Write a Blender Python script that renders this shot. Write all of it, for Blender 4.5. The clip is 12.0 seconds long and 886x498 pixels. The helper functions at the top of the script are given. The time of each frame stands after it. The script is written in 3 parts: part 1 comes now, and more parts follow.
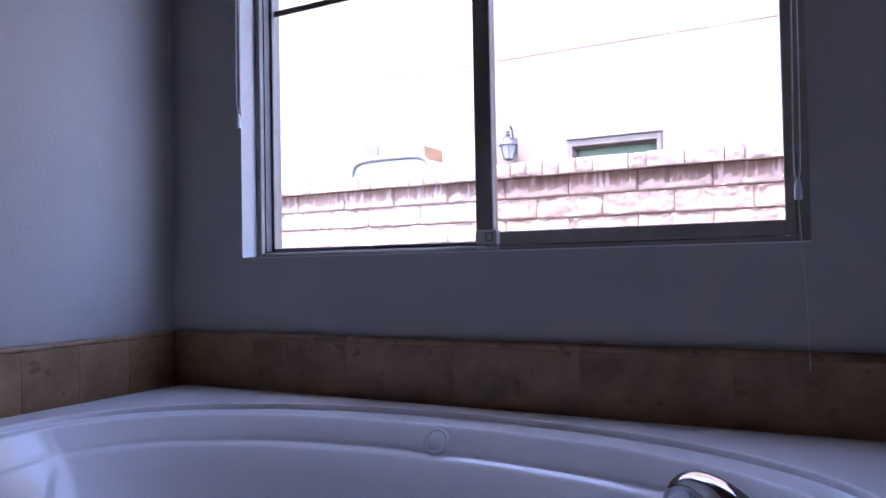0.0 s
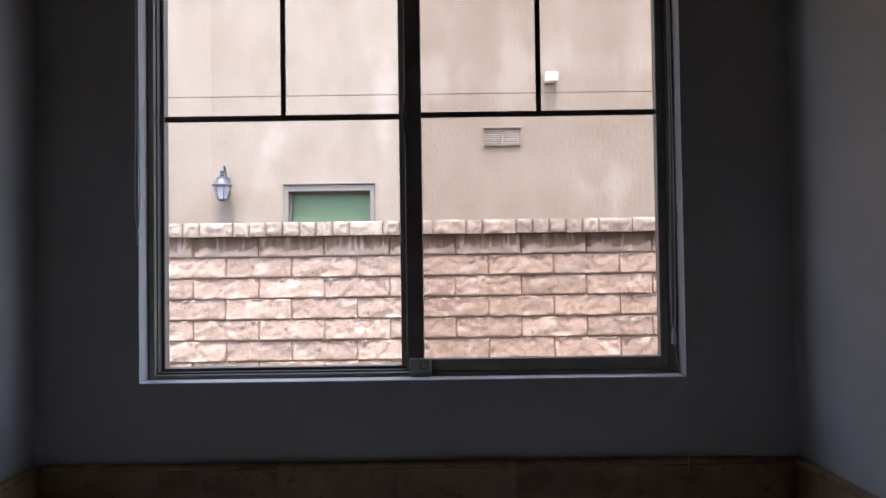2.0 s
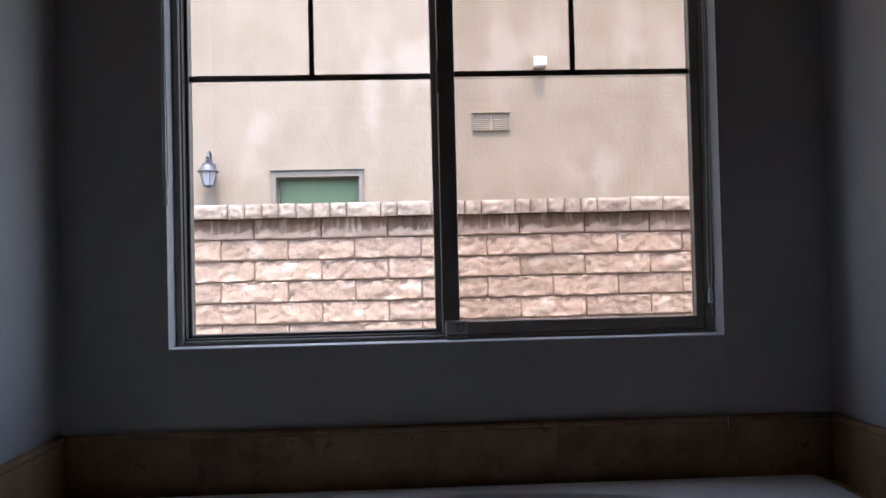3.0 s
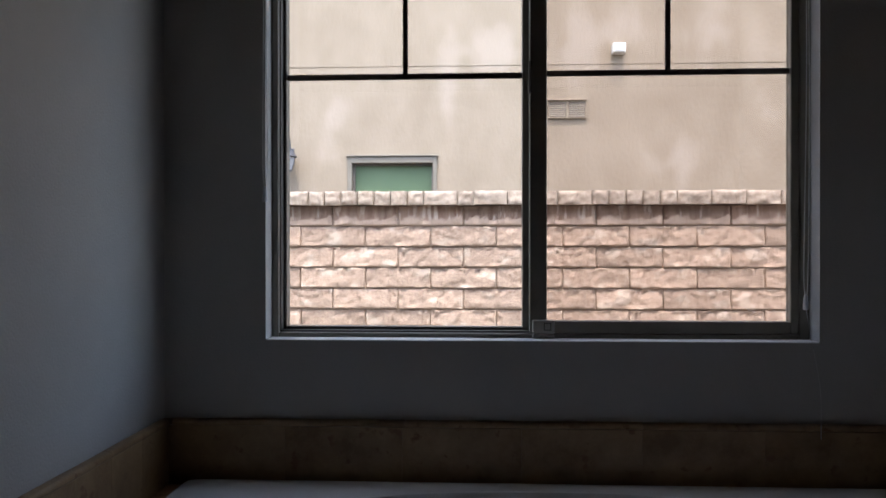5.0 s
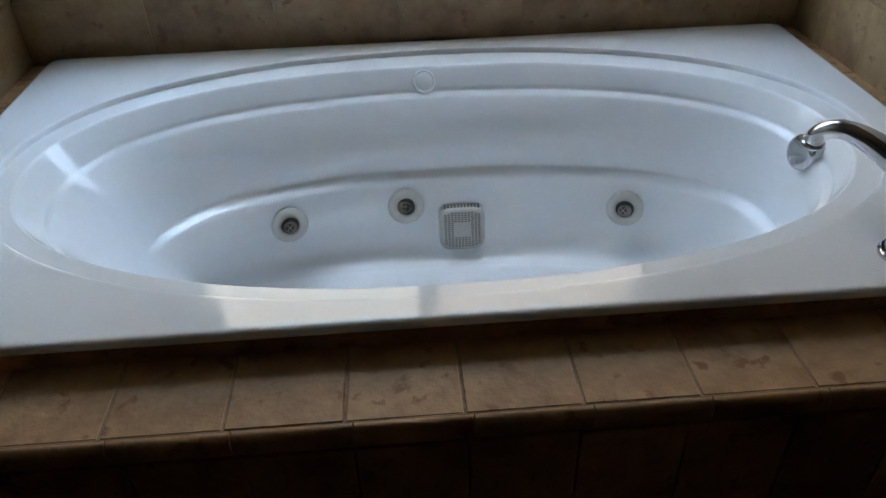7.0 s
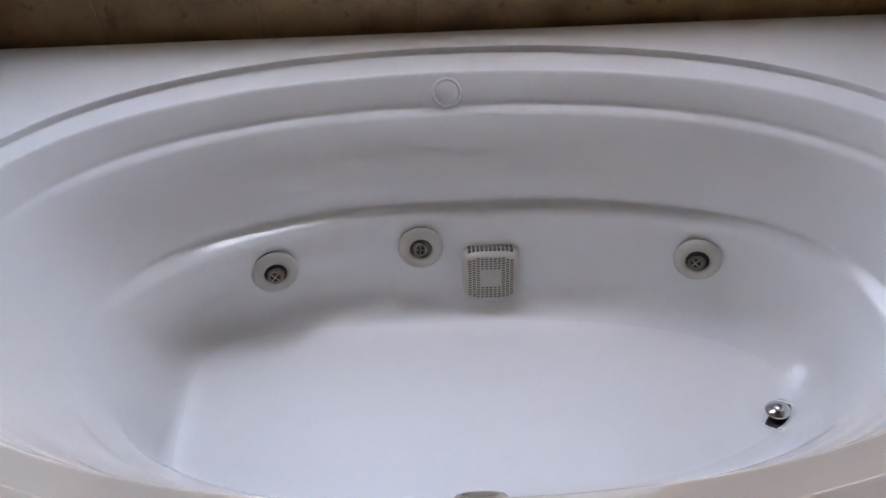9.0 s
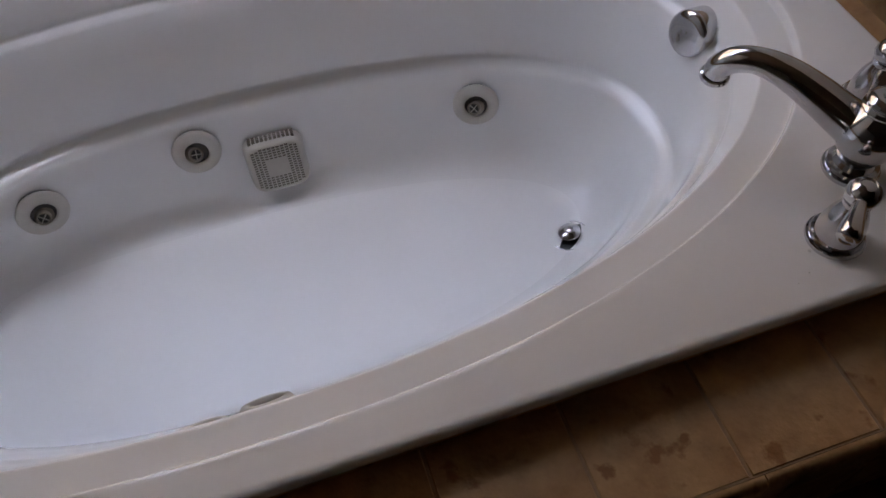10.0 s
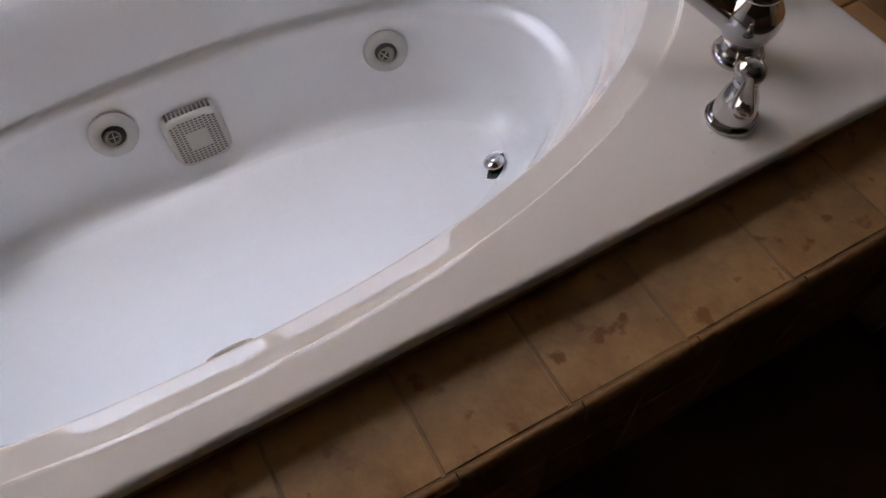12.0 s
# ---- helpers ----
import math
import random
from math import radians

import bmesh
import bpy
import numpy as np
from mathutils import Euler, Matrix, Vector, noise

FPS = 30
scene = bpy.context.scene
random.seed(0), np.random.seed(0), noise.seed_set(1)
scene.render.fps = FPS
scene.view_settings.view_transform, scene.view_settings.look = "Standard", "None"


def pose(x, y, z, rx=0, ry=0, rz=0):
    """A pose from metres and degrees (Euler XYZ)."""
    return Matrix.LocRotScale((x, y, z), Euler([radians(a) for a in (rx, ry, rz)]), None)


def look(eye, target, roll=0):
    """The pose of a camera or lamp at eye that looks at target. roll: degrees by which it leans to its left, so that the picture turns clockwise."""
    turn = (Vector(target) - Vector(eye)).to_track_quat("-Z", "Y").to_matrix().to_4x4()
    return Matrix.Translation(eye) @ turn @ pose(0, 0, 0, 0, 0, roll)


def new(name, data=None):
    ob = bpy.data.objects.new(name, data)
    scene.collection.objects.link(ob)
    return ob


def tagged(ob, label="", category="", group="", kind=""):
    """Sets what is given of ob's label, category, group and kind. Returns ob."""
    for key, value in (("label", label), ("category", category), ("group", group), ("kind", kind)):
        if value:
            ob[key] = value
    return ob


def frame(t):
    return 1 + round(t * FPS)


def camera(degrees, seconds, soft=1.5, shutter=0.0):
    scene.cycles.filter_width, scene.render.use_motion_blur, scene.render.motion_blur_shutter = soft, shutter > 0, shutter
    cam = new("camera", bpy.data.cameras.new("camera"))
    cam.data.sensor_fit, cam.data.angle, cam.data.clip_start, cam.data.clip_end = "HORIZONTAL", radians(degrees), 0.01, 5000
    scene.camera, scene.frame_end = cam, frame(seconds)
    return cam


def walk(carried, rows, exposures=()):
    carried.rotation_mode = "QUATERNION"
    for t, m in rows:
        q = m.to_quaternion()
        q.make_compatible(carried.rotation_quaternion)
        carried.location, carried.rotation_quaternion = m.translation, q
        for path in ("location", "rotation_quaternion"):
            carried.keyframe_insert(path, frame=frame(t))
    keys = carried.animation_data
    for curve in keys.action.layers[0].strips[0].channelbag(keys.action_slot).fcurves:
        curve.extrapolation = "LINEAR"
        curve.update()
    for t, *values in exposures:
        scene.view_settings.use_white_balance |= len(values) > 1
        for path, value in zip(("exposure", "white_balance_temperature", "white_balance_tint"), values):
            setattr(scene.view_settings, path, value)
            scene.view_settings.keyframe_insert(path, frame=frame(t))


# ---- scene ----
cam = camera(61.7, 12.0)
PATH = [
    (0, (1.671, -1.549, 0.868), (0.717, 0.209, 0.917), -1.07),
    (0.2, (1.550, -1.582, 0.868), (0.758, 0.254, 0.912), -0.91),
    (0.5, (1.453, -1.606, 0.917), (0.822, 0.291, 0.975), -0.68),
    (0.7, (1.378, -1.694, 0.959), (0.882, 0.243, 1.000), -0.68),
    (1, (1.253, -1.779, 1.022), (0.874, 0.185, 1.037), -0.70),
    (1.2, (1.201, -1.770, 1.040), (0.925, 0.211, 1.048), -1.22),
    (1.5, (1.120, -1.770, 1.125), (0.939, 0.221, 1.111), -0.90),
    (1.7, (1.059, -1.817, 1.160), (0.902, 0.177, 1.178), -1.01),
    (2, (0.988, -1.932, 1.196), (0.988, 0.068, 1.245), -0.80),
    (2.2, (0.918, -1.942, 1.147), (1.020, 0.056, 1.171), -1.15),
    (2.5, (0.876, -1.911, 1.078), (0.971, 0.087, 1.079), -1.06),
    (2.7, (0.871, -1.905, 1.041), (0.988, 0.091, 1.076), -1.43),
    (3, (0.815, -1.895, 1.106), (0.895, 0.103, 1.144), -1.33),
    (3.2, (0.771, -1.908, 1.146), (0.735, 0.092, 1.165), -1.50),
    (3.5, (0.756, -1.929, 1.205), (0.575, 0.062, 1.240), -1.30),
    (3.7, (0.749, -1.943, 1.219), (0.548, 0.046, 1.277), -1.03),
    (5.3, (0.754, -1.903, 1.143), (0.691, 0.095, 1.079), -0.55),
    (5.5, (0.769, -1.891, 1.144), (0.721, 0.094, 0.907), -1.16),
    (5.8, (0.793, -1.887, 1.132), (0.773, 0.067, 0.707), -1.24),
    (6, (0.792, -1.889, 1.141), (0.816, 0.027, 0.567), -1.26),
    (6.3, (0.802, -1.897, 1.134), (0.864, -0.049, 0.372), -1.35),
    (6.5, (0.816, -1.896, 1.136), (0.879, -0.113, 0.232), -1.77),
    (6.7, (0.840, -1.884, 1.165), (0.923, -0.193, 0.101), -1.96),
    (8.3, (0.869, -1.595, 1.271), (0.964, -0.066, -0.014), -1.58),
    (8.5, (0.884, -1.530, 1.248), (0.960, 0.007, -0.029), -1.68),
    (8.8, (0.892, -1.457, 1.220), (0.918, 0.078, -0.062), -1.56),
    (9, (0.876, -1.372, 1.232), (0.897, 0.079, -0.144), -1.88),
    (9.3, (0.856, -1.322, 1.247), (0.953, 0.011, -0.241), -1.81),
    (9.5, (0.866, -1.306, 1.245), (1.029, -0.061, -0.313), -1.94),
    (9.8, (0.940, -1.322, 1.249), (1.218, -0.190, -0.376), -2.76),
    (10, (1.021, -1.359, 1.245), (1.326, -0.255, -0.395), -3.62),
    (10.2, (1.084, -1.406, 1.242), (1.377, -0.296, -0.396), -4.51),
    (10.5, (1.093, -1.449, 1.201), (1.223, -0.279, -0.416), -4.80),
    (10.8, (1.063, -1.470, 1.208), (1.057, -0.285, -0.403), -4.81),
    (11, (1.066, -1.463, 1.227), (1.095, -0.289, -0.392), -4.91),
    (11.2, (1.059, -1.464, 1.228), (1.240, -0.295, -0.384), -5.16),
    (11.3, (1.057, -1.460, 1.233), (1.303, -0.305, -0.382), -5.26),
    (11.5, (1.039, -1.447, 1.240), (1.388, -0.336, -0.386), -5.34),
    (11.7, (1.014, -1.430, 1.242), (1.415, -0.379, -0.411), -5.25),
    (11.8, (1.004, -1.422, 1.245), (1.417, -0.409, -0.429), -5.16),
    (12, (0.992, -1.415, 1.255), (1.429, -0.451, -0.443), -4.87),
]
walk(cam, [(t, look(eye, target, roll)) for t, eye, target, roll in PATH],
     exposures=[(0.0, 3.99, 5150, 34), (0.5, 3.35, 5550, 28), (1.0, 3.08, 5750, 21), (2.0, 2.80, 6000, 18), (3.6, 2.80, 5950, 16), (5.5, 2.64, 6200, 10),
                (6.0, 3.42, 5950, 5), (6.5, 4.52, 5850, -2), (8.3, 5.30, 6850, 13), (9.0, 4.87, 7050, 16), (9.5, 4.59, 7050, 16), (10.0, 4.40, 7100, 18),
                (10.5, 4.67, 7200, 18), (11.0, 4.83, 7350, 18), (12.0, 4.90, 7400, 18)])

# ---- light ----
world = bpy.data.worlds.new("sky")
scene.world = world
world.use_nodes = True
wn = world.node_tree
sky = wn.nodes.new("ShaderNodeTexSky")
sky.sky_type = "NISHITA"
sky.sun_disc = False
sky.sun_elevation = radians(68)
sky.sun_rotation = radians(186)
sky.dust_density = 3.0
haze = wn.nodes.new("ShaderNodeHueSaturation")
haze.inputs["Saturation"].default_value = 0.74
wn.links.new(sky.outputs["Color"], haze.inputs["Color"])
wn.links.new(haze.outputs["Color"], wn.nodes["Background"].inputs["Color"])
wn.nodes["Background"].inputs["Strength"].default_value = 0.15
sun = new("sun", bpy.data.lights.new("sun", "SUN"))
sun.data.energy = 0.9
sun.data.angle = radians(2)
sun.data.color = (1.0, 0.90, 0.78)
sun.matrix_world = look((0.4, -4.0, 10.5), (0, 0, 0))


# ---- materials ----
def mat(name, c1, c2, scale=8.0, rough=0.6, metal=0.0, bump=0.0, bscale=120.0, spec=0.5, vary=0.0, coat=0.0, stain=None, stretch=None):
    """Two noise scales of colour, fine relief, and a shift per object."""
    m = bpy.data.materials.new(name)
    m.use_nodes = True
    n, l = m.node_tree.nodes, m.node_tree.links
    b = n["Principled BSDF"]
    tc = n.new("ShaderNodeTexCoord")
    src = tc.outputs["Object"]
    if stretch:
        mp = n.new("ShaderNodeVectorMath")
        mp.operation = "MULTIPLY"
        mp.inputs[1].default_value = stretch
        l.new(src, mp.inputs[0])
        src = mp.outputs[0]
    if vary:
        info = n.new("ShaderNodeObjectInfo")
        add = n.new("ShaderNodeVectorMath")
        add.operation = "MULTIPLY_ADD"
        comb = n.new("ShaderNodeCombineXYZ")
        l.new(info.outputs["Random"], comb.inputs[0])
        l.new(info.outputs["Random"], comb.inputs[2])
        l.new(comb.outputs[0], add.inputs[0])
        add.inputs[1].default_value = (37, 37, 37)
        l.new(src, add.inputs[2])
        src = add.outputs[0]
    big = n.new("ShaderNodeTexNoise")
    big.inputs["Scale"].default_value = scale
    big.inputs["Detail"].default_value = 6
    big.inputs["Roughness"].default_value = 0.65
    l.new(src, big.inputs["Vector"])
    ramp = n.new("ShaderNodeValToRGB")
    ramp.color_ramp.elements[0].position = 0.35
    ramp.color_ramp.elements[1].position = 0.68
    ramp.color_ramp.elements[0].color = (*c1, 1)
    ramp.color_ramp.elements[1].color = (*c2, 1)
    l.new(big.outputs["Fac"], ramp.inputs["Fac"])
    col = ramp.outputs["Color"]
    if stain:
        sn = n.new("ShaderNodeTexNoise")
        sn.inputs["Scale"].default_value = stain[1]
        sn.inputs["Detail"].default_value = 4
        l.new(src, sn.inputs["Vector"])
        sr = n.new("ShaderNodeValToRGB")
        sr.color_ramp.elements[0].position = stain[2]
        sr.color_ramp.elements[1].position = stain[2] + 0.08
        l.new(sn.outputs["Fac"], sr.inputs["Fac"])
        mx = n.new("ShaderNodeMix")
        mx.data_type = "RGBA"
        l.new(sr.outputs["Color"], mx.inputs["Factor"])
        l.new(col, mx.inputs["A"])
        mx.inputs["B"].default_value = (*stain[0], 1)
        col = mx.outputs["Result"]
    if vary:
        hsv = n.new("ShaderNodeHueSaturation")
        mr = n.new("ShaderNodeMapRange")
        mr.inputs["To Min"].default_value = 1 - vary
        mr.inputs["To Max"].default_value = 1 + vary
        l.new(info.outputs["Random"], mr.inputs["Value"])
        l.new(mr.outputs[0], hsv.inputs["Value"])
        l.new(col, hsv.inputs["Color"])
        col = hsv.outputs["Color"]
    l.new(col, b.inputs["Base Color"])
    fine = n.new("ShaderNodeTexNoise")
    fine.inputs["Scale"].default_value = bscale
    fine.inputs["Detail"].default_value = 5
    l.new(src, fine.inputs["Vector"])
    rr = n.new("ShaderNodeMapRange")
    rr.inputs["To Min"].default_value = max(rough - 0.08, 0.02)
    rr.inputs["To Max"].default_value = min(rough + 0.1, 1)
    l.new(big.outputs["Fac"], rr.inputs["Value"])
    l.new(rr.outputs[0], b.inputs["Roughness"])
    if bump:
        bp = n.new("ShaderNodeBump")
        bp.inputs["Strength"].default_value = bump
        bp.inputs["Distance"].default_value = 0.004
        l.new(fine.outputs["Fac"], bp.inputs["Height"])
        l.new(bp.outputs["Normal"], b.inputs["Normal"])
    b.inputs["Metallic"].default_value = metal
    b.inputs["Specular IOR Level"].default_value = spec
    b.inputs["Coat Weight"].default_value = coat
    b.inputs["Coat Roughness"].default_value = 0.08
    return m


PAINT = mat("wall_paint", (0.435, 0.425, 0.395), (0.48, 0.47, 0.44), 3, 0.7, bump=0.25, bscale=160)
CEIL = mat("ceiling_low_bounce", (0.20, 0.15, 0.105), (0.235, 0.18, 0.13), 3, 0.8, bump=0.3, bscale=90)
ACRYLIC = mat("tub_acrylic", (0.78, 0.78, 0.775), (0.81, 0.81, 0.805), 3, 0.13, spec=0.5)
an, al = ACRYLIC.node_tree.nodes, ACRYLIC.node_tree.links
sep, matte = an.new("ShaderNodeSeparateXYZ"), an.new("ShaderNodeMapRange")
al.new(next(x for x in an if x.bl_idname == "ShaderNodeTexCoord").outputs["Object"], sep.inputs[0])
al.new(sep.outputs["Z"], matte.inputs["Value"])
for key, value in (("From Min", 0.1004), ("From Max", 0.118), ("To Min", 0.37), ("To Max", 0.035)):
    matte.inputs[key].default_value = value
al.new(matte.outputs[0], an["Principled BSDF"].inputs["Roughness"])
BISQUE = mat("jet_plastic", (0.49, 0.465, 0.415), (0.55, 0.525, 0.47), 20, 0.35)
DARKHOLE = mat("jet_recess_shade", (0.045, 0.042, 0.036), (0.075, 0.07, 0.06), 20, 0.5)
DRAINM = mat("drain_pit_shade", (0.006, 0.006, 0.007), (0.012, 0.012, 0.013), 20, 0.6)
NOZZLE = mat("nozzle_plastic", (0.23, 0.195, 0.15), (0.30, 0.26, 0.205), 30, 0.35)
TILE = mat("travertine_tile", (0.31, 0.170, 0.074), (0.47, 0.288, 0.134), 19, 0.62, bump=0.3, bscale=70, vary=0.07, stain=((0.25, 0.115, 0.042), 33, 0.60))
SPLASH = mat("splash_tile", (0.19, 0.112, 0.048), (0.37, 0.25, 0.128), 8, 0.42, bump=0.2, bscale=70, vary=0.004, stain=((0.19, 0.10, 0.045), 26, 0.62))
GROUT = mat("grout", (0.16, 0.10, 0.055), (0.22, 0.145, 0.088), 60, 0.9, bump=0.3)
SLOT = mat("slot_shadow_plastic", (0.14, 0.125, 0.10), (0.19, 0.17, 0.14), 30, 0.5)
BED = mat("deck_grout", (0.27, 0.17, 0.095), (0.34, 0.225, 0.135), 60, 0.9, bump=0.3)
FLOORT = mat("dark_floor", (0.11, 0.07, 0.042), (0.16, 0.105, 0.065), 4, 0.6, bump=0.2)
CHROME = mat("chrome", (0.52, 0.52, 0.54), (0.60, 0.60, 0.62), 4, 0.07, metal=1.0)
FRAME = mat("window_frame_tan", (0.20, 0.185, 0.15), (0.25, 0.23, 0.19), 15, 0.45)
MUNTIN = mat("muntin_bronze", (0.10, 0.09, 0.08), (0.14, 0.125, 0.11), 20, 0.5)
LATCHM = mat("latch_plastic", (0.34, 0.32, 0.27), (0.40, 0.37, 0.32), 20, 0.45)
TASSELG = mat("label_grey", (0.27, 0.27, 0.265), (0.33, 0.33, 0.325), 60, 0.55)
CORD = mat("cord_white", (0.55, 0.55, 0.52), (0.68, 0.68, 0.65), 60, 0.8)
TASSEL = mat("tassel_plastic", (0.50, 0.52, 0.54), (0.60, 0.62, 0.63), 20, 0.3)
BLOCK = mat("split_face_block", (0.285, 0.200, 0.152), (0.45, 0.350, 0.282), 62, 0.95, bump=1.0, bscale=85, vary=0.12, stretch=(1, 1, 1.5), stain=((0.47, 0.385, 0.32), 6, 0.56))
SHADED_STAINED = mat("cap_shade_stained_block", (0.19, 0.115, 0.083), (0.32, 0.23, 0.18), 9, 0.95, bump=1.0, bscale=55, vary=0.25, stretch=(2.4, 1, 0.30), stain=((0.45, 0.37, 0.32), 11, 0.56))
sn, sl = SHADED_STAINED.node_tree.nodes, SHADED_STAINED.node_tree.links
stx = next(x for x in sn if x.bl_idname == "ShaderNodeTexCoord")
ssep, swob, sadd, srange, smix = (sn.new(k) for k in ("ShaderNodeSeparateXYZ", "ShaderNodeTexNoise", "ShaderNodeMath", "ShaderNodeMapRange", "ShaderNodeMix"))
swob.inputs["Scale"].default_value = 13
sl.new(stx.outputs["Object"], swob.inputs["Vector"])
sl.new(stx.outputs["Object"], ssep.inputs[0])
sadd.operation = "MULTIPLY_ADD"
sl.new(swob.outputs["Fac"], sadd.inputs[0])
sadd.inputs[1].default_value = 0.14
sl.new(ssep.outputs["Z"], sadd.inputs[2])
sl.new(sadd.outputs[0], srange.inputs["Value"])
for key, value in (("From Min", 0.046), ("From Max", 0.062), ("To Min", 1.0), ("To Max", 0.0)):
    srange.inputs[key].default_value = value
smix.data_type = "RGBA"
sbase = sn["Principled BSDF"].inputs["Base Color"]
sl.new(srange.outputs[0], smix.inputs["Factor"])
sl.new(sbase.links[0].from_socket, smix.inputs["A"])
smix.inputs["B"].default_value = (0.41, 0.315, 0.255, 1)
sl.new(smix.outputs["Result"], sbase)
CAPM = mat("split_cap", (0.25, 0.195, 0.155), (0.45, 0.385, 0.325), 30, 0.95, bump=1.0, bscale=45, vary=0.12)
MORTAR = mat("mortar", (0.24, 0.18, 0.145), (0.32, 0.25, 0.205), 20, 0.95, bump=0.6)
STUCCO = mat("stucco", (0.245, 0.200, 0.150), (0.312, 0.262, 0.205), 2.2, 0.95, bump=0.9, bscale=26, stretch=(1.2, 1, 0.8), stain=((0.335, 0.285, 0.235), 1.1, 0.58))
TRIMG = mat("window_trim_grey", (0.17, 0.155, 0.13), (0.20, 0.18, 0.15), 8, 0.7)
GREEN = mat("green_shade", (0.095, 0.15, 0.08), (0.12, 0.18, 0.10), 3, 0.5)
PALEG = mat("lantern_glass", (0.42, 0.43, 0.46), (0.52, 0.53, 0.56), 25, 0.15)
LANTERN = mat("lantern_metal", (0.09, 0.095, 0.115), (0.15, 0.158, 0.185), 30, 0.45, metal=0.5)
WHITEP = mat("white_paint", (0.72, 0.72, 0.70), (0.80, 0.80, 0.78), 12, 0.5)
PALEB = mat("pale_board", (0.30, 0.26, 0.21), (0.37, 0.33, 0.27), 6, 0.8, bump=0.2)
VENTM = mat("vent_paint", (0.50, 0.45, 0.39), (0.56, 0.51, 0.45), 12, 0.6)
GROUND = mat("yard_gravel", (0.20, 0.17, 0.14), (0.32, 0.28, 0.23), 12, 0.95, bump=1.0, bscale=40)
SILVER = mat("silver_panel", (0.24, 0.25, 0.27), (0.31, 0.32, 0.34), 5, 0.4, metal=0.3)
PLY = mat("tan_board", (0.24, 0.135, 0.065), (0.31, 0.18, 0.09), 6, 0.8, bump=0.3)
TAN = mat("tan_low_bounce", (0.17, 0.11, 0.07), (0.20, 0.135, 0.088), 3, 0.75, bump=0.2, bscale=140)
ROOFM = mat("eave_paint", (0.40, 0.35, 0.29), (0.45, 0.40, 0.33), 4, 0.8)


def glass(name, tint):
    m = bpy.data.materials.new(name)
    m.use_nodes = True
    n, l = m.node_tree.nodes, m.node_tree.links
    n.clear()
    out = n.new("ShaderNodeOutputMaterial")
    tr = n.new("ShaderNodeBsdfTransparent")
    tr.inputs["Color"].default_value = (*tint, 1)
    gl = n.new("ShaderNodeBsdfGlossy")
    gl.inputs["Roughness"].default_value = 0.01
    mx = n.new("ShaderNodeMixShader")
    mx.inputs[0].default_value = 0.03
    l.new(tr.outputs[0], mx.inputs[1])
    l.new(gl.outputs[0], mx.inputs[2])
    l.new(mx.outputs[0], out.inputs["Surface"])
    return m


GLASS = glass("window_glass", (0.92, 0.93, 0.92))
SCREENED = glass("screened_glass", (0.81, 0.79, 0.765))


# ---- mesh helpers ----
def box(bm, x0, x1, y0, y1, z0, z1, bev=0.0):
    r = bmesh.ops.create_cube(bm, size=1)
    bmesh.ops.scale(bm, vec=(x1 - x0, y1 - y0, z1 - z0), verts=r["verts"])
    bmesh.ops.translate(bm, vec=((x0 + x1) / 2, (y0 + y1) / 2, (z0 + z1) / 2), verts=r["verts"])
    if bev:
        edges = list({e for v in r["verts"] for e in v.link_edges})
        bmesh.ops.bevel(bm, geom=edges, offset=bev, segments=2, affect="EDGES", profile=0.5)
    return bm


def lathe(bm, prof, m=Matrix(), seg=32):
    """Turns (radius, height) about z."""
    rings = []
    for r, z in prof:
        if r < 1e-5:
            rings.append([bm.verts.new(m @ Vector((0, 0, z)))])
        else:
            rings.append([bm.verts.new(m @ Vector((r * math.cos(2 * math.pi * i / seg), r * math.sin(2 * math.pi * i / seg), z))) for i in range(seg)])
    for a, b in zip(rings, rings[1:]):
        for i in range(seg):
            j = (i + 1) % seg
            if len(a) == 1 and len(b) > 1:
                bm.faces.new((a[0], b[j], b[i])[::-1])
            elif len(b) == 1 and len(a) > 1:
                bm.faces.new((a[i], a[j], b[0]))
            elif len(a) > 1:
                bm.faces.new((a[i], a[j], b[j], b[i]))
    return bm


def tube(bm, pts, radii, seg=16, squash=1.0):
    """A round bar along points, capped."""
    pts = [Vector(p) for p in pts]
    if not isinstance(radii, (list, tuple)):
        radii = [radii] * len(pts)
    rings, side = [], None
    for i, p in enumerate(pts):
        d = (pts[min(i + 1, len(pts) - 1)] - pts[max(i - 1, 0)]).normalized()
        if side is None:
            side = d.orthogonal().normalized()
        side = (side - d * side.dot(d)).normalized()
        up = d.cross(side)
        rings.append([bm.verts.new(p + radii[i] * (math.cos(2 * math.pi * k / seg) * side + squash * math.sin(2 * math.pi * k / seg) * up)) for k in range(seg)])
    for a, b in zip(rings, rings[1:]):
        for k in range(seg):
            bm.faces.new((a[k], a[(k + 1) % seg], b[(k + 1) % seg], b[k]))
    bm.faces.new(rings[0][::-1])
    bm.faces.new(rings[-1])
    return bm


def curve(points, steps=8):
    """Catmull-Rom through the points."""
    p = [Vector(q) for q in points]
    p = [2 * p[0] - p[1]] + p + [2 * p[-1] - p[-2]]
    out = []
    for i in range(1, len(p) - 2):
        for s in range(steps):
            t = s / steps
            a, b, c, d = p[i - 1], p[i], p[i + 1], p[i + 2]
            out.append(0.5 * (2 * b + (c - a) * t + (2 * a - 5 * b + 4 * c - d) * t * t + (3 * b - a - 3 * c + d) * t ** 3))
    return out + [p[-2]]


def finish(name, bm, material, smooth=False, sharp=40):
    bmesh.ops.recalc_face_normals(bm, faces=bm.faces)
    me = bpy.data.meshes.new(name)
    if smooth:
        for f in bm.faces:
            f.smooth = True
        for e in bm.edges:
            if len(e.link_faces) == 2 and e.calc_face_angle(0) > radians(sharp):
                e.smooth = False
    bm.to_mesh(me)
    bm.free()
    me.materials.append(material)
    return me


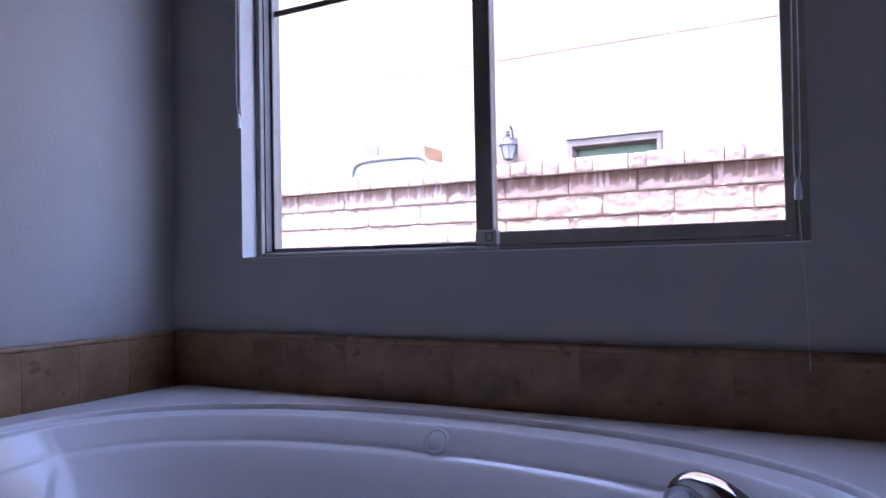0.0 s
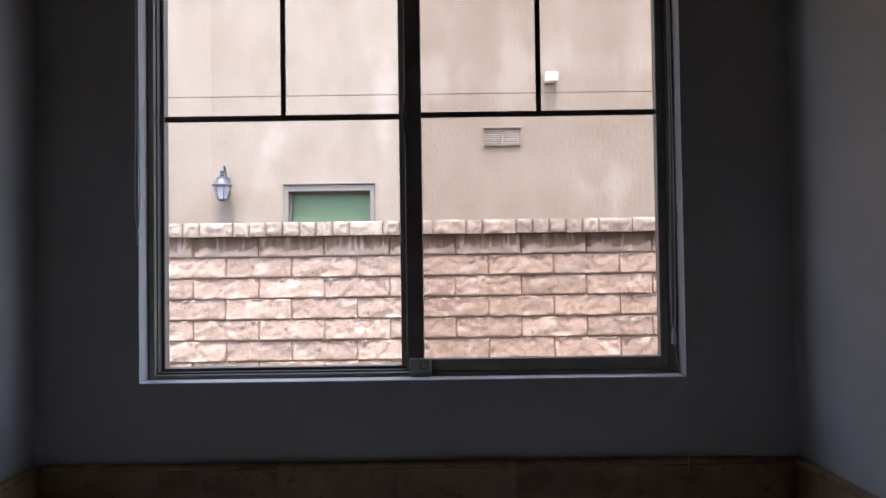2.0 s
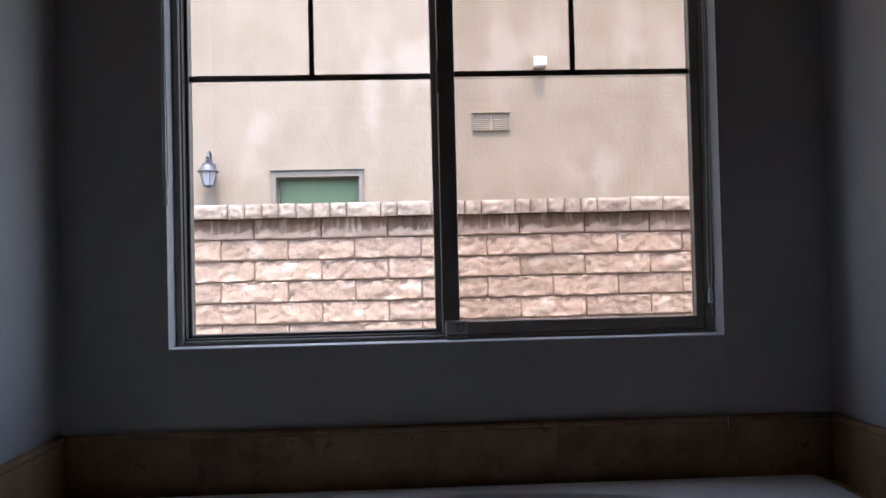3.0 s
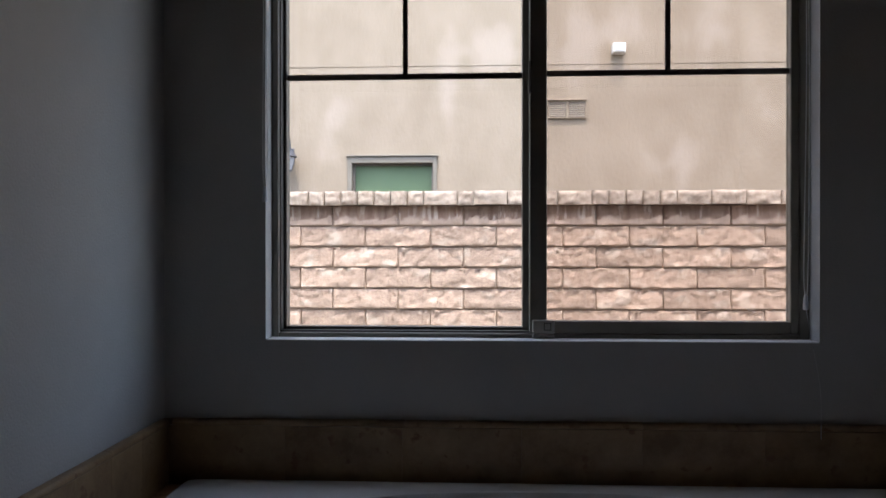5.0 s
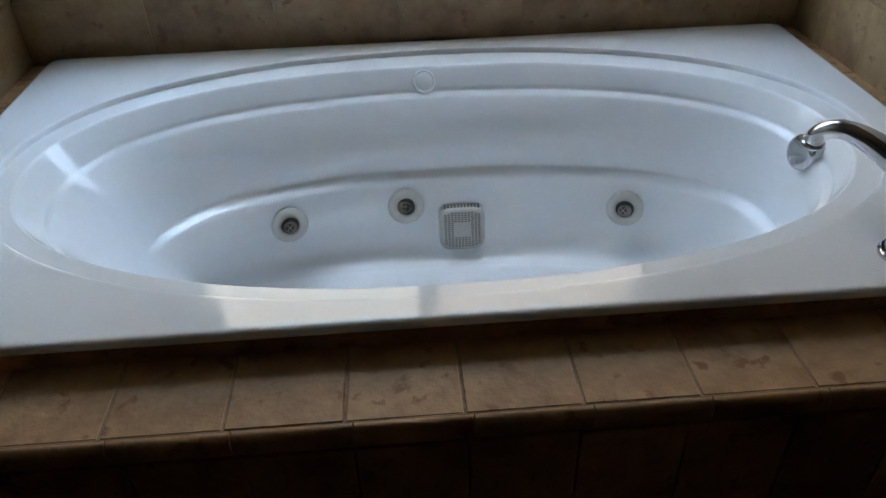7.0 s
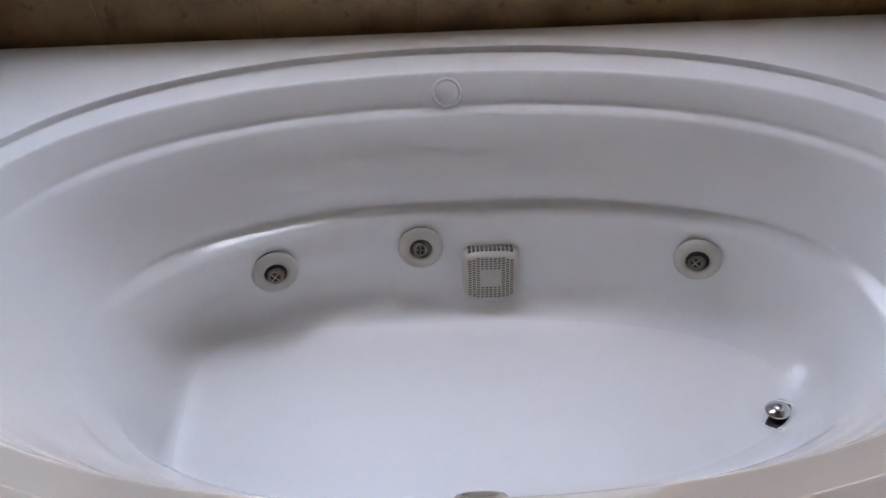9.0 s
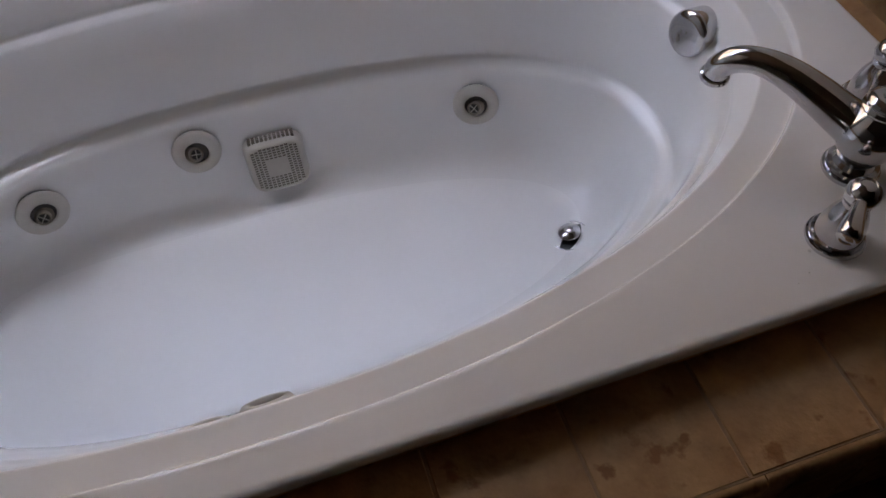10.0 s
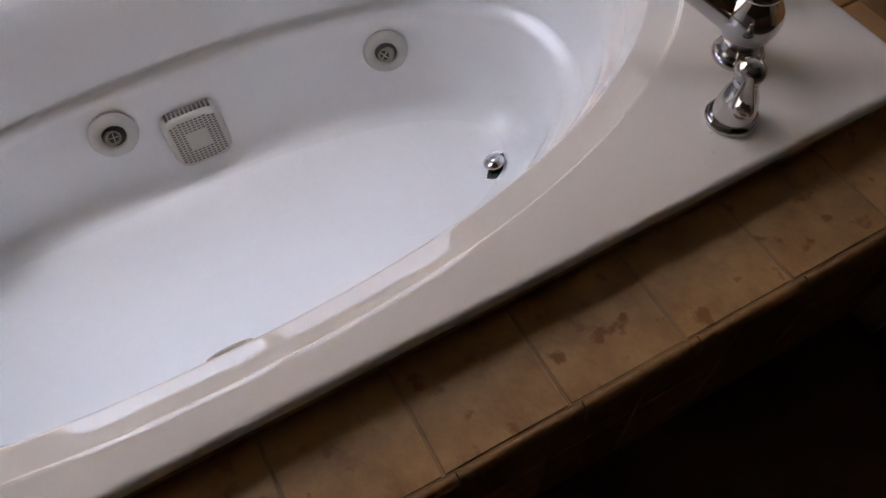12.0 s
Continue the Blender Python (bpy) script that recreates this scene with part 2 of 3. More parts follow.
def thing(name, bm, material, label, category, smooth=False, kind="", group="", sharp=40):
    return tagged(new(name, finish(name, bm, material, smooth, sharp)), label, category, group, kind)


def part(name, bm, material, parent, label="", smooth=False, sharp=40):
    ob = new(name, finish(name, bm, material, smooth, sharp))
    ob.parent = parent
    return tagged(ob, label)


def holder(name, label, category, kind="", group="", at=(0, 0, 0)):
    ob = new(name)
    ob.location = at
    return tagged(ob, label, category, group, kind)


def boxes(*args, bev=0.0):
    bm = bmesh.new()
    for a in args:
        box(bm, *a, bev=bev)
    return bm


# ---- the room ----
XL, XR = -0.075, 1.90          # side walls
OX0, OX1, OZ0, OZ1 = 0.195, 1.615, 0.902, 2.095   # window opening
ROOM_Y, ROOM_Z, WT = -4.9, 2.62, 0.148

RX0, RX1, AY = -1.5, 3.3, -1.252     # the room behind the alcove
thing("floor", boxes((RX0 - 0.1, RX1 + 0.1, ROOM_Y - 0.1, AY, -0.1, 0.0), (XL - 0.1, XR + 0.1, AY, 0.0, -0.1, 0.0)), FLOORT, "dark brown bathroom floor", "floor", kind="structure")
thing("ceiling", boxes((RX0 - 0.1, RX1 + 0.1, ROOM_Y - 0.1, 0.0, ROOM_Z, ROOM_Z + 0.1)), CEIL, "plain tan ceiling out of view, darkened to cut bounced light", "ceiling", kind="structure")
wall_n = thing("wall_north", boxes(
    (XL - 0.1, OX0, 0, WT, -0.1, 2.8), (OX1, XR + 0.1, 0, WT, -0.1, 2.8),
    (OX0, OX1, 0, WT, -0.1, OZ0), (OX0, OX1, 0, WT, OZ1, 2.8)), PAINT,
    "pale grey painted wall round the window over the tub", "wall", kind="structure")
wall_w = thing("wall_west", boxes((XL - 0.1, XL, AY, 0, 0, ROOM_Z), (RX0, XL - 0.1, AY, AY + 0.1, 0, ROOM_Z), (RX0 - 0.1, RX0, ROOM_Y - 0.1, AY + 0.1, 0, ROOM_Z)), PAINT, "pale grey painted side wall of the tub alcove", "wall", kind="structure")
wall_e = thing("wall_east", boxes((XR, XR + 0.1, AY, 0, 0, ROOM_Z), (XR + 0.1, RX1, AY, AY + 0.1, 0, ROOM_Z), (RX1, RX1 + 0.1, ROOM_Y - 0.1, AY + 0.1, 0, ROOM_Z)), PAINT, "pale grey painted side wall of the tub alcove", "wall", kind="structure")
thing("wall_south", boxes((RX0, RX1, ROOM_Y - 0.1, ROOM_Y, 0, ROOM_Z)), TAN, "plain tan bathroom wall out of view, darkened to cut bounced light", "wall", kind="structure")
thing("roof_eave", boxes((RX0 - 1.2, RX1 + 1.2, ROOM_Y - 0.6, 0.28, 2.82, 2.92)), ROOFM, "tan painted roof edge over the window wall", "roof", kind="structure")

# ---- window ----
win = holder("window_1", "tan sliding window with dark dividers", "window", kind="structure", at=(0.9, 0.08, OZ0))


def wpart(name, bm, material, label="", parent=None, smooth=False):
    for v in bm.verts:
        v.co -= Vector((0.9, 0.08, OZ0))
    return part(name, bm, material, parent or win, label, smooth)


FY0, FY1 = 0.058, 0.140
wpart("outer_frame", boxes(
    (OX0, 0.213, FY0, FY1, OZ0, OZ1), (1.590, OX1, FY0, FY1, OZ0, OZ1),
    (0.213, 1.590, FY0, FY1, OZ0, 0.917), (0.213, 1.590, FY0, FY1, 2.065, OZ1), bev=0.003), FRAME)
wpart("frame_groove", boxes((0.213, 0.2165, FY0 + 0.016, FY1 - 0.02, 0.917, 2.065), (0.2165, 0.90, FY0 + 0.016, FY1 - 0.02, 0.917, 0.9215)), MUNTIN, "dark weather seal")
wpart("fixed_sash", boxes(
    (0.2165, 0.226, 0.098, 0.132, 0.9215, 2.065), (0.871, 0.9, 0.098, 0.132, 0.9215, 2.065),
    (0.226, 0.871, 0.098, 0.132, 0.9215, 0.930), (0.226, 0.871, 0.098, 0.132, 2.045, 2.065), bev=0.002), FRAME)
wpart("sliding_sash", boxes(
    (0.888, 0.934, 0.062, 0.094, 0.9175, 2.0645), (1.568, 1.5895, 0.062, 0.094, 0.9175, 2.0645),
    (0.934, 1.568, 0.062, 0.094, 0.9175, 0.950), (0.934, 1.568, 0.062, 0.094, 2.035, 2.0645), bev=0.003), FRAME)
pane_l = wpart("pane", boxes((0.2255, 0.8715, 0.113, 0.117, 0.9295, 2.0455)), GLASS)
pane_r = wpart("pane", boxes((0.9335, 1.5685, 0.076, 0.080, 0.9495, 2.0355)), SCREENED)
pane_l.visible_shadow = False
pane_r.visible_shadow = False
wpart("muntin", boxes((0.226, 0.871, 0.108, 0.1128, 1.606, 1.622)), MUNTIN)
wpart("muntin", boxes((0.545, 0.559, 0.108, 0.1128, 1.622, 2.045)), MUNTIN)
wpart("muntin", boxes((0.934, 1.568, 0.0712, 0.0758, 1.602, 1.617)), MUNTIN)
wpart("muntin", boxes((1.246, 1.260, 0.0712, 0.0758, 1.617, 2.035)), MUNTIN)
latch = wpart("latch", boxes((0.895, 0.953, 0.040, 0.0618, 0.919, 0.954), (0.895, 0.953, 0.046, 0.0618, 0.905, 0.9175), bev=0.004), LATCHM, "tan plastic sash lock")
lk = boxes((0.924, 0.943, 0.0385, 0.0405, 0.9275, 0.9295), (0.924, 0.943, 0.0385, 0.0405, 0.9455, 0.9475),
           (0.924, 0.926, 0.0385, 0.0405, 0.9295, 0.9455), (0.941, 0.943, 0.0385, 0.0405, 0.9295, 0.9455))
wpart("latch_button", lk, DARKHOLE)
wpart("pull_rail", boxes((0.885, 0.893, 0.050, 0.0618, 1.555, 1.640), bev=0.002), MUNTIN)
wpart("sill", boxes((OX0, OX1, 0.0, FY0, OZ0, OZ0 + 0.003)), WHITEP, "white painted window ledge")


def cord(x, y, top, bottom, sway, tail, label):
    """A pair of lift cords with a tassel and a loose tail."""
    ob = holder("blind_cord", label, "blind cord", at=(x, y, bottom), group="blind cords")
    for s in (-1, 1):
        pts = curve([(s * 0.002, 0, top - bottom), (s * 0.0035 + sway, 0, (top - bottom) * 0.55), (s * 0.006, 0.001 * s, 0.12), (s * 0.002, 0, 0.035)])
        part("cord", tube(bmesh.new(), pts, 0.0013, 6), CORD, ob, smooth=True)
    part("tassel", lathe(bmesh.new(), [(0, 0.04), (0.004, 0.039), (0.006, 0.03), (0.0075, 0.004), (0.006, 0), (0, 0)], seg=12), TASSEL, ob, "small pale plastic tassel", smooth=True)
    if tail:
        part("tail", tube(bmesh.new(), curve([(0, 0, 0.002), (0.006, -0.03, -0.10), (0.012, -0.055, -0.2), (0.014, -0.055, -0.32)]), 0.0008, 5), CORD, ob, smooth=True)
    return ob


cord(1.594, 0.030, OZ1, 0.985, 0.004, True, "thin white blind cord with a tassel and loose tail")
cord(0.197, -0.012, 2.14, 1.265, 0.0, False, "thin white blind cord hanging beside the window")

# ---- tub ----
CX, CY = 0.92, -0.583
TX0, TX1, TY0, TY1 = 0.0, 1.83, -1.10, -0.035
# height, half length west, half length east, half width north, half width south, squareness
RINGS = (
    (0.5481, 0.836, 0.843, 0.4925, 0.472, 2.20), (0.5478, 0.829, 0.836, 0.4865, 0.4665, 2.20), (0.5474, 0.8275, 0.8345, 0.4850, 0.4650, 2.20), (0.5462, 0.8262, 0.8332, 0.4837, 0.4638, 2.20),
    (0.5370, 0.8250, 0.8320, 0.4825, 0.4628, 2.20), (0.5352, 0.8245, 0.8315, 0.4820, 0.4622, 2.20), (0.5341, 0.8232, 0.8302, 0.4807, 0.4610, 2.20), (0.5338, 0.8205, 0.8275, 0.4780, 0.4585, 2.20),
    (0.5335, 0.789, 0.787, 0.4230, 0.4240, 2.20), (0.5331, 0.7865, 0.7845, 0.4195, 0.4215, 2.20), (0.5314, 0.7840, 0.7822, 0.4165, 0.4195, 2.20), (0.5270, 0.7815, 0.7800, 0.4135, 0.4175, 2.20),
    (0.5200, 0.7765, 0.7755, 0.4080, 0.4150, 2.20), (0.4920, 0.755, 0.760, 0.3915, 0.4060, 2.20), (0.4850, 0.7495, 0.757, 0.3885, 0.4040, 2.20), (0.4815, 0.7480, 0.756, 0.3880, 0.4032, 2.20),
    (0.4785, 0.744, 0.752, 0.3835, 0.402, 2.20), (0.4750, 0.738, 0.745, 0.3755, 0.400, 2.20),
    (0.4690, 0.733, 0.739, 0.367, 0.397, 2.20), (0.4200, 0.698, 0.730, 0.3425, 0.378, 2.25), (0.3740, 0.672, 0.724, 0.3225, 0.362, 2.30),
    (0.3560, 0.660, 0.722, 0.3175, 0.354, 2.30), (0.3360, 0.646, 0.720, 0.3190, 0.343, 2.30), (0.3180, 0.635, 0.718, 0.3218, 0.332, 2.30),
    (0.3080, 0.629, 0.716, 0.3238, 0.324, 2.30), (0.3045, 0.626, 0.7135, 0.3225, 0.320, 2.30), (0.3015, 0.624, 0.7050, 0.3160, 0.316, 2.30),
    (0.2985, 0.622, 0.6955, 0.3060, 0.313, 2.30), (0.2945, 0.620, 0.6890, 0.2970, 0.310, 2.30), (0.2890, 0.617, 0.6852, 0.2912, 0.306, 2.30), (0.2800, 0.611, 0.6825, 0.2873, 0.300, 2.30), (0.2640, 0.603, 0.678, 0.2820, 0.289, 2.31),
    (0.2520, 0.595, 0.674, 0.2780, 0.280, 2.32), (0.2300, 0.582, 0.668, 0.2725, 0.268, 2.35), (0.1850, 0.560, 0.656, 0.2640, 0.252, 2.35), (0.1500, 0.546, 0.644, 0.2530, 0.243, 2.30),
    (0.1340, 0.539, 0.634, 0.2440, 0.236, 2.25), (0.1220, 0.532, 0.622, 0.2320, 0.228, 2.20), (0.1120, 0.523, 0.606, 0.2150, 0.216, 2.15),
    (0.1055, 0.512, 0.588, 0.1870, 0.202, 2.10), (0.1018, 0.499, 0.568, 0.1690, 0.187, 2.10), (0.1003, 0.484, 0.546, 0.1480, 0.170, 2.10),
    (0.1000, 0.440, 0.490, 0.110, 0.140, 2.10), (0.0999, 0.300, 0.330, 0.070, 0.090, 2.10), (0.0998, 0.100, 0.100, 0.025, 0.030, 2.10),
)
ANG = sorted({round(2 * math.pi * i / 168, 5) for i in range(168)})


def oval(theta, z, aw, ae, bn, bs, n):
    c, s = math.cos(theta), math.sin(theta)
    a, b = (ae if c > 0 else aw), (bn if s > 0 else bs)
    if c < 0:
        n += 2.4 * min(1.0, max(0.0, (0.22 - z) / 0.10))      # the foot end is squarer towards the floor
    if c < 0 and s > 0:
        n -= 0.28 * min(1.0, max(0.0, (0.306 - z) / 0.012)) * min(1.0, max(0.0, (z - 0.18) / 0.06))      # the arm step runs out against the backrest
    return Vector((CX + a * math.copysign(abs(c) ** (2 / n), c), CY + b * math.copysign(abs(s) ** (2 / n), s), z))


def rim(p, inset, z):
    """The rounded rectangle of the deck, met from the centre through p."""
    mx, my = (TX0 + TX1) / 2, (TY0 + TY1) / 2
    hx, hy = (TX1 - TX0) / 2 - inset, (TY1 - TY0) / 2 - inset
    d = Vector((p.x - mx, p.y - my))
    k = (abs(d.x / hx) ** 60 + abs(d.y / hy) ** 60) ** (-1 / 60)
    return Vector((mx + d.x * k, my + d.y * k, z))


def corner_angles():
    out = []
    for sx in (-1, 1):
        for sy in (-1, 1):
            base = math.atan2(sy * 0.92, sx * 0.93)
            out += [base + 0.012 * k for k in range(-14, 15)]
    return out


def shell():
    bm = bmesh.new()
    angles = sorted({round(a % (2 * math.pi), 4) for a in ANG + corner_angles()})
    loops = []
    for inset, z in ((0.03, 0.534), (0.003, 0.5345), (0.0, 0.537), (0.0, 0.541), (0.0016, 0.5462), (0.0045, 0.5490), (0.009, 0.5500), (0.014, 0.5500)):
        loops.append([bm.verts.new(rim(oval(a, *RINGS[0]), inset, z)) for a in angles])
    for r in RINGS:
        loops.append([bm.verts.new(oval(a, *r)) for a in angles])
    n = len(angles)
    for a, b in zip(loops, loops[1:]):
        for i in range(n):
            j = (i + 1) % n
            bm.faces.new((a[i], a[j], b[j], b[i]))
    bm.faces.new(loops[-1])
    return bm


tub = holder("bathtub", "white acrylic oval whirlpool tub set in a tiled deck", "bathtub", at=(CX, CY, 0.0))
TUBO = Vector((CX, CY, 0))


def tpart(name, bm, material, label="", parent=None, smooth=True, sharp=60):
    for v in bm.verts:
        v.co -= TUBO
    return part(name, bm, material, parent or tub, label, smooth, sharp)


from mathutils.bvhtree import BVHTree
probe = shell()
bmesh.ops.recalc_face_normals(probe, faces=probe.faces)
TREE = BVHTree.FromBMesh(probe)
probe.free()
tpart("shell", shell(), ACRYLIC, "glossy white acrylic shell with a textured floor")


def on_shell(p, spin=0.0):
    """A frame on the shell nearest to p: z out of the surface into the tub, y up along it."""
    q, nrm, _, _ = TREE.find_nearest(Vector(p))
    inside = Vector((CX, CY, 0.6)) - q
    if nrm.dot(inside) < 0:
        nrm = -nrm
    right = Vector((0, 0, 1)).cross(nrm).normalized() if abs(nrm.z) < 0.98 else Vector((1, 0, 0))
    up = nrm.cross(right)
    m = Matrix((right, up, nrm)).transposed().to_4x4()
    return Matrix.Translation(q) @ m @ Matrix.Rotation(spin, 4, "Z")


def jet(p, spin, tilt):
    m = on_shell(p) @ Matrix.Translation((0, 0, 0.006))
    fl = tpart("jet", lathe(bmesh.new(), [(0.0215, 0.0005), (0.0222, 0.0075), (0.024, 0.0095), (0.031, 0.0090), (0.038, 0.0078), (0.0435, 0.0052), (0.0447, 0.0018), (0.0438, -0.0008), (0.0400, -0.0010)], m, 40), BISQUE, "bisque plastic whirlpool jet ring")
    tpart("gap_shade", lathe(bmesh.new(), [(0.0415, -0.0009), (0.0415, -0.02)], m, 40), DARKHOLE, "", fl)
    tpart("recess", lathe(bmesh.new(), [(0.0, 0.0012), (0.0213, 0.0012), (0.0217, 0.0045)], m, 32), DARKHOLE, "", fl)
    k = m @ Matrix.Rotation(spin, 4, "Z") @ Matrix.Translation((-0.003, -0.005, 0.0015)) @ Matrix.Rotation(-tilt, 4, "X")
    bm = lathe(bmesh.new(), [(0.0170, 0.0), (0.0155, 0.004), (0.0120, 0.006), (0.0120, 0.020), (0.0112, 0.0208), (0.0096, 0.020), (0.0096, 0.006), (0.0, 0.006)], k, 24)
    tpart("nozzle", bm, NOZZLE, "beige swivelling nozzle", fl)
    tpart("bore", lathe(bmesh.new(), [(0.0, 0.0125), (0.0094, 0.0125)], k, 20), DARKHOLE, "", fl)
    bm = bmesh.new()
    for a in (0.4, 0.4 + math.pi / 2):
        d = Vector((math.cos(a), math.sin(a), 0)) * 0.0094
        tube(bm, [k @ (d + Vector((0, 0, 0.0175))), k @ (-d + Vector((0, 0, 0.0175)))], 0.0009, 6)
    tpart("nozzle_cross", bm, BISQUE, "", fl)


for p, s, t in (((0.571, -0.369, 0.236), 0.3, 0.35), ((0.849, -0.340, 0.243), -0.6, 0.45), ((1.371, -0.391, 0.232), 0.5, 0.45)):
    jet(p, s, t)


def front_dial(x, z):
    """A dished dial high on the front wall, just under the lip."""
    m = Matrix.Translation((x, -0.984, z)) @ Vector((0, 0.80, 0.60)).to_track_quat("Z", "X").to_matrix().to_4x4()
    ring = tpart("dial", lathe(bmesh.new(), [(0.0195, 0.004), (0.0200, 0.0115), (0.0225, 0.0130), (0.0275, 0.0120), (0.0305, 0.008), (0.0312, 0.0), (0.0305, -0.02)], m, 40), BISQUE, "bisque plastic dial ring")
    tpart("recess", lathe(bmesh.new(), [(0.0, 0.0045), (0.0198, 0.0045), (0.0199, 0.0070)], m, 32), DARKHOLE, "", ring)


front_dial(0.914, 0.479)
front_dial(0.840, 0.467)


def squircle(bm, m, size, z, n=5.0, seg=48):
    return [bm.verts.new(m @ Vector((size * math.copysign(abs(math.cos(2 * math.pi * i / seg)) ** (2 / n), math.cos(2 * math.pi * i / seg)),
                                     size * math.copysign(abs(math.sin(2 * math.pi * i / seg)) ** (2 / n), math.sin(2 * math.pi * i / seg)), z))) for i in range(seg)]


def suction(p):
    """The square slotted suction cover."""
    m = on_shell(p)
    bm = bmesh.new()
    loops = [squircle(bm, m, s, z) for s, z in ((0.050, 0.0021), (0.0565, 0.0022), (0.0575, 0.004), (0.0565, 0.014), (0.0545, 0.024), (0.052, 0.030), (0.0485, 0.0335), (0.044, 0.0345), (0.02, 0.0355))]
    for a, b in zip(loops, loops[1:]):
        for i in range(48):
            bm.faces.new((a[i], a[(i + 1) % 48], b[(i + 1) % 48], b[i]))
    bm.faces.new(loops[-1])
    cover = tpart("suction_cover", bm, BISQUE, "square bisque plastic suction cover with slots", sharp=50)
    bm = bmesh.new()
    low, high = squircle(bm, m, 0.0535, -0.012), squircle(bm, m, 0.0535, 0.0020)
    for i in range(48):
        bm.faces.new((low[i], low[(i + 1) % 48], high[(i + 1) % 48], high[i]))
    tpart("gap_shade", bm, DARKHOLE, "", cover)
    def piece_mesh(x0, x1, y0, y1, z0, z1):
        bm = boxes((x0, x1, y0, y1, z0, z1))
        bm.transform(Matrix.Translation(-TUBO) @ m)
        return finish("slot", bm, SLOT)

    def piece(me):
        ob = new("slot", me)
        ob.parent = cover

    for col in range(-5, 6):
        x = col * 0.0082
        half = 0.0435 - 0.006 * (abs(x) / 0.041) ** 4
        zt = 0.0359 - 0.0009 * (max(abs(x), 0.022) / 0.043) ** 2
        y = -half
        while y < half - 0.002:
            if not (abs(x) < 0.019 and -0.0185 < y < 0.0165):
                piece(piece_mesh(x - 0.0030, x + 0.0030, y, y + 0.0029, zt - 0.003, zt))
            y += 0.0052
        for row in range(4):
            z = 0.007 + 0.0052 * row
            piece(piece_mesh(x - 0.0028, x + 0.0028, 0.050, 0.0577 - 0.0000105 * (1000 * z) ** 1.6, z, z + 0.0030))


suction((0.983, -0.359, 0.186))

m = on_shell((0.909, -0.195, 0.508))
tpart("air_control", lathe(bmesh.new(), [(0.0, 0.007), (0.019, 0.0075), (0.0205, 0.006), (0.0225, 0.006), (0.024, 0.0075), (0.0275, 0.006), (0.0285, 0.0), (0.028, -0.008)], m, 40), ACRYLIC, "round white air control dial")

m = on_shell((1.469, -0.643, 0.100))
drain = tpart("drain", lathe(bmesh.new(), [(0.0341, 0.0006), (0.0345, 0.0014), (0.0355, 0.0019), (0.0366, 0.0013), (0.037, 0.0)], m, 36), CHROME, "round chrome drain with a raised stopper")
tpart("drain_shade_disc", lathe(bmesh.new(), [(0, 0.0008), (0.0343, 0.0008)], m, 32), DRAINM, "", drain)
tpart("stopper", lathe(bmesh.new(), [(0.006, 0.001), (0.006, 0.008), (0.0195, 0.0095), (0.0212, 0.0115), (0.0200, 0.0135), (0.010, 0.0160), (0.0065, 0.0175), (0.006, 0.021), (0.0, 0.022)], m, 32), CHROME, "", drain)

m = Matrix.Translation((1.662, -0.584, 0.477)) @ Vector((-0.94, -0.26, 0.22)).to_track_quat('Z', 'Y').to_matrix().to_4x4()
tpart("overflow_plate", lathe(bmesh.new(), [(0.036, -0.03), (0.0368, 0.012), (0.0358, 0.0165), (0.032, 0.0195), (0.022, 0.0215), (0.0, 0.0225)], m, 40), CHROME, "round chrome overflow plate")


# grey paper label left on the rim
lab = on_shell((1.727, -0.578, 0.534))
tpart("rim_label", boxes((1.717, 1.737, -0.597, -0.560, lab.translation.z + 0.0002, lab.translation.z + 0.0010)), TASSELG, "small grey label stuck on the rim", smooth=False)

# ---- faucet ----
def faucet_handle(x, y, face, lever):
    """A bell-shaped valve with a teardrop lever that points along the angle lever."""
    ob = holder("faucet_handle", "polished chrome lever handle on a bell-shaped base", "faucet handle", at=(x, y, 0.5486), group="tub faucet handles")
    part("base", lathe(bmesh.new(), [(0.0, 0.0), (0.032, 0.0), (0.033, 0.003), (0.0325, 0.006), (0.0295, 0.007), (0.0305, 0.010), (0.029, 0.013), (0.0265, 0.014), (0.0255, 0.018),
                                     (0.0245, 0.030), (0.021, 0.044), (0.016, 0.056), (0.0135, 0.062), (0.0, 0.062)], seg=40), CHROME, ob, smooth=True)
    part("collar", lathe(bmesh.new(), [(0.0, 0.062), (0.0145, 0.062), (0.0155, 0.065), (0.0145, 0.068), (0.0, 0.068)], seg=32), CHROME, ob, smooth=True)
    part("ball", lathe(bmesh.new(), [(0.010, 0.066), (0.0165, 0.071), (0.0185, 0.078), (0.0175, 0.085), (0.0135, 0.091), (0.009, 0.0935), (0.0085, 0.0925), (0.003, 0.0945), (0.0, 0.0948)], seg=32), CHROME, ob, smooth=True)
    c, s = math.cos(lever), math.sin(lever)
    pts = [(c * d, s * d, z) for d, z in ((0.010, 0.080), (0.020, 0.0798), (0.031, 0.0785), (0.043, 0.0765), (0.053, 0.0745), (0.059, 0.0733), (0.0618, 0.0727), (0.0625, 0.0725))]
    part("lever", tube(bmesh.new(), pts, [0.0072, 0.0075, 0.0088, 0.0112, 0.0128, 0.0126, 0.0105, 0.0085], 24), CHROME, ob, smooth=True)
    tip = Matrix.Translation((c * 0.0626, s * 0.0626, 0.0725)) @ Vector((c * 0.98, s * 0.98, -0.2)).to_track_quat("Z", "Y").to_matrix().to_4x4()
    part("lever_cap", lathe(bmesh.new(), [(0.0084, -0.001), (0.0080, 0.0006), (0.0062, 0.0002), (0.0050, -0.0008), (0.0030, 0.0006), (0.0, 0.0009)], tip, 24), CHROME, ob, smooth=True)
    return ob


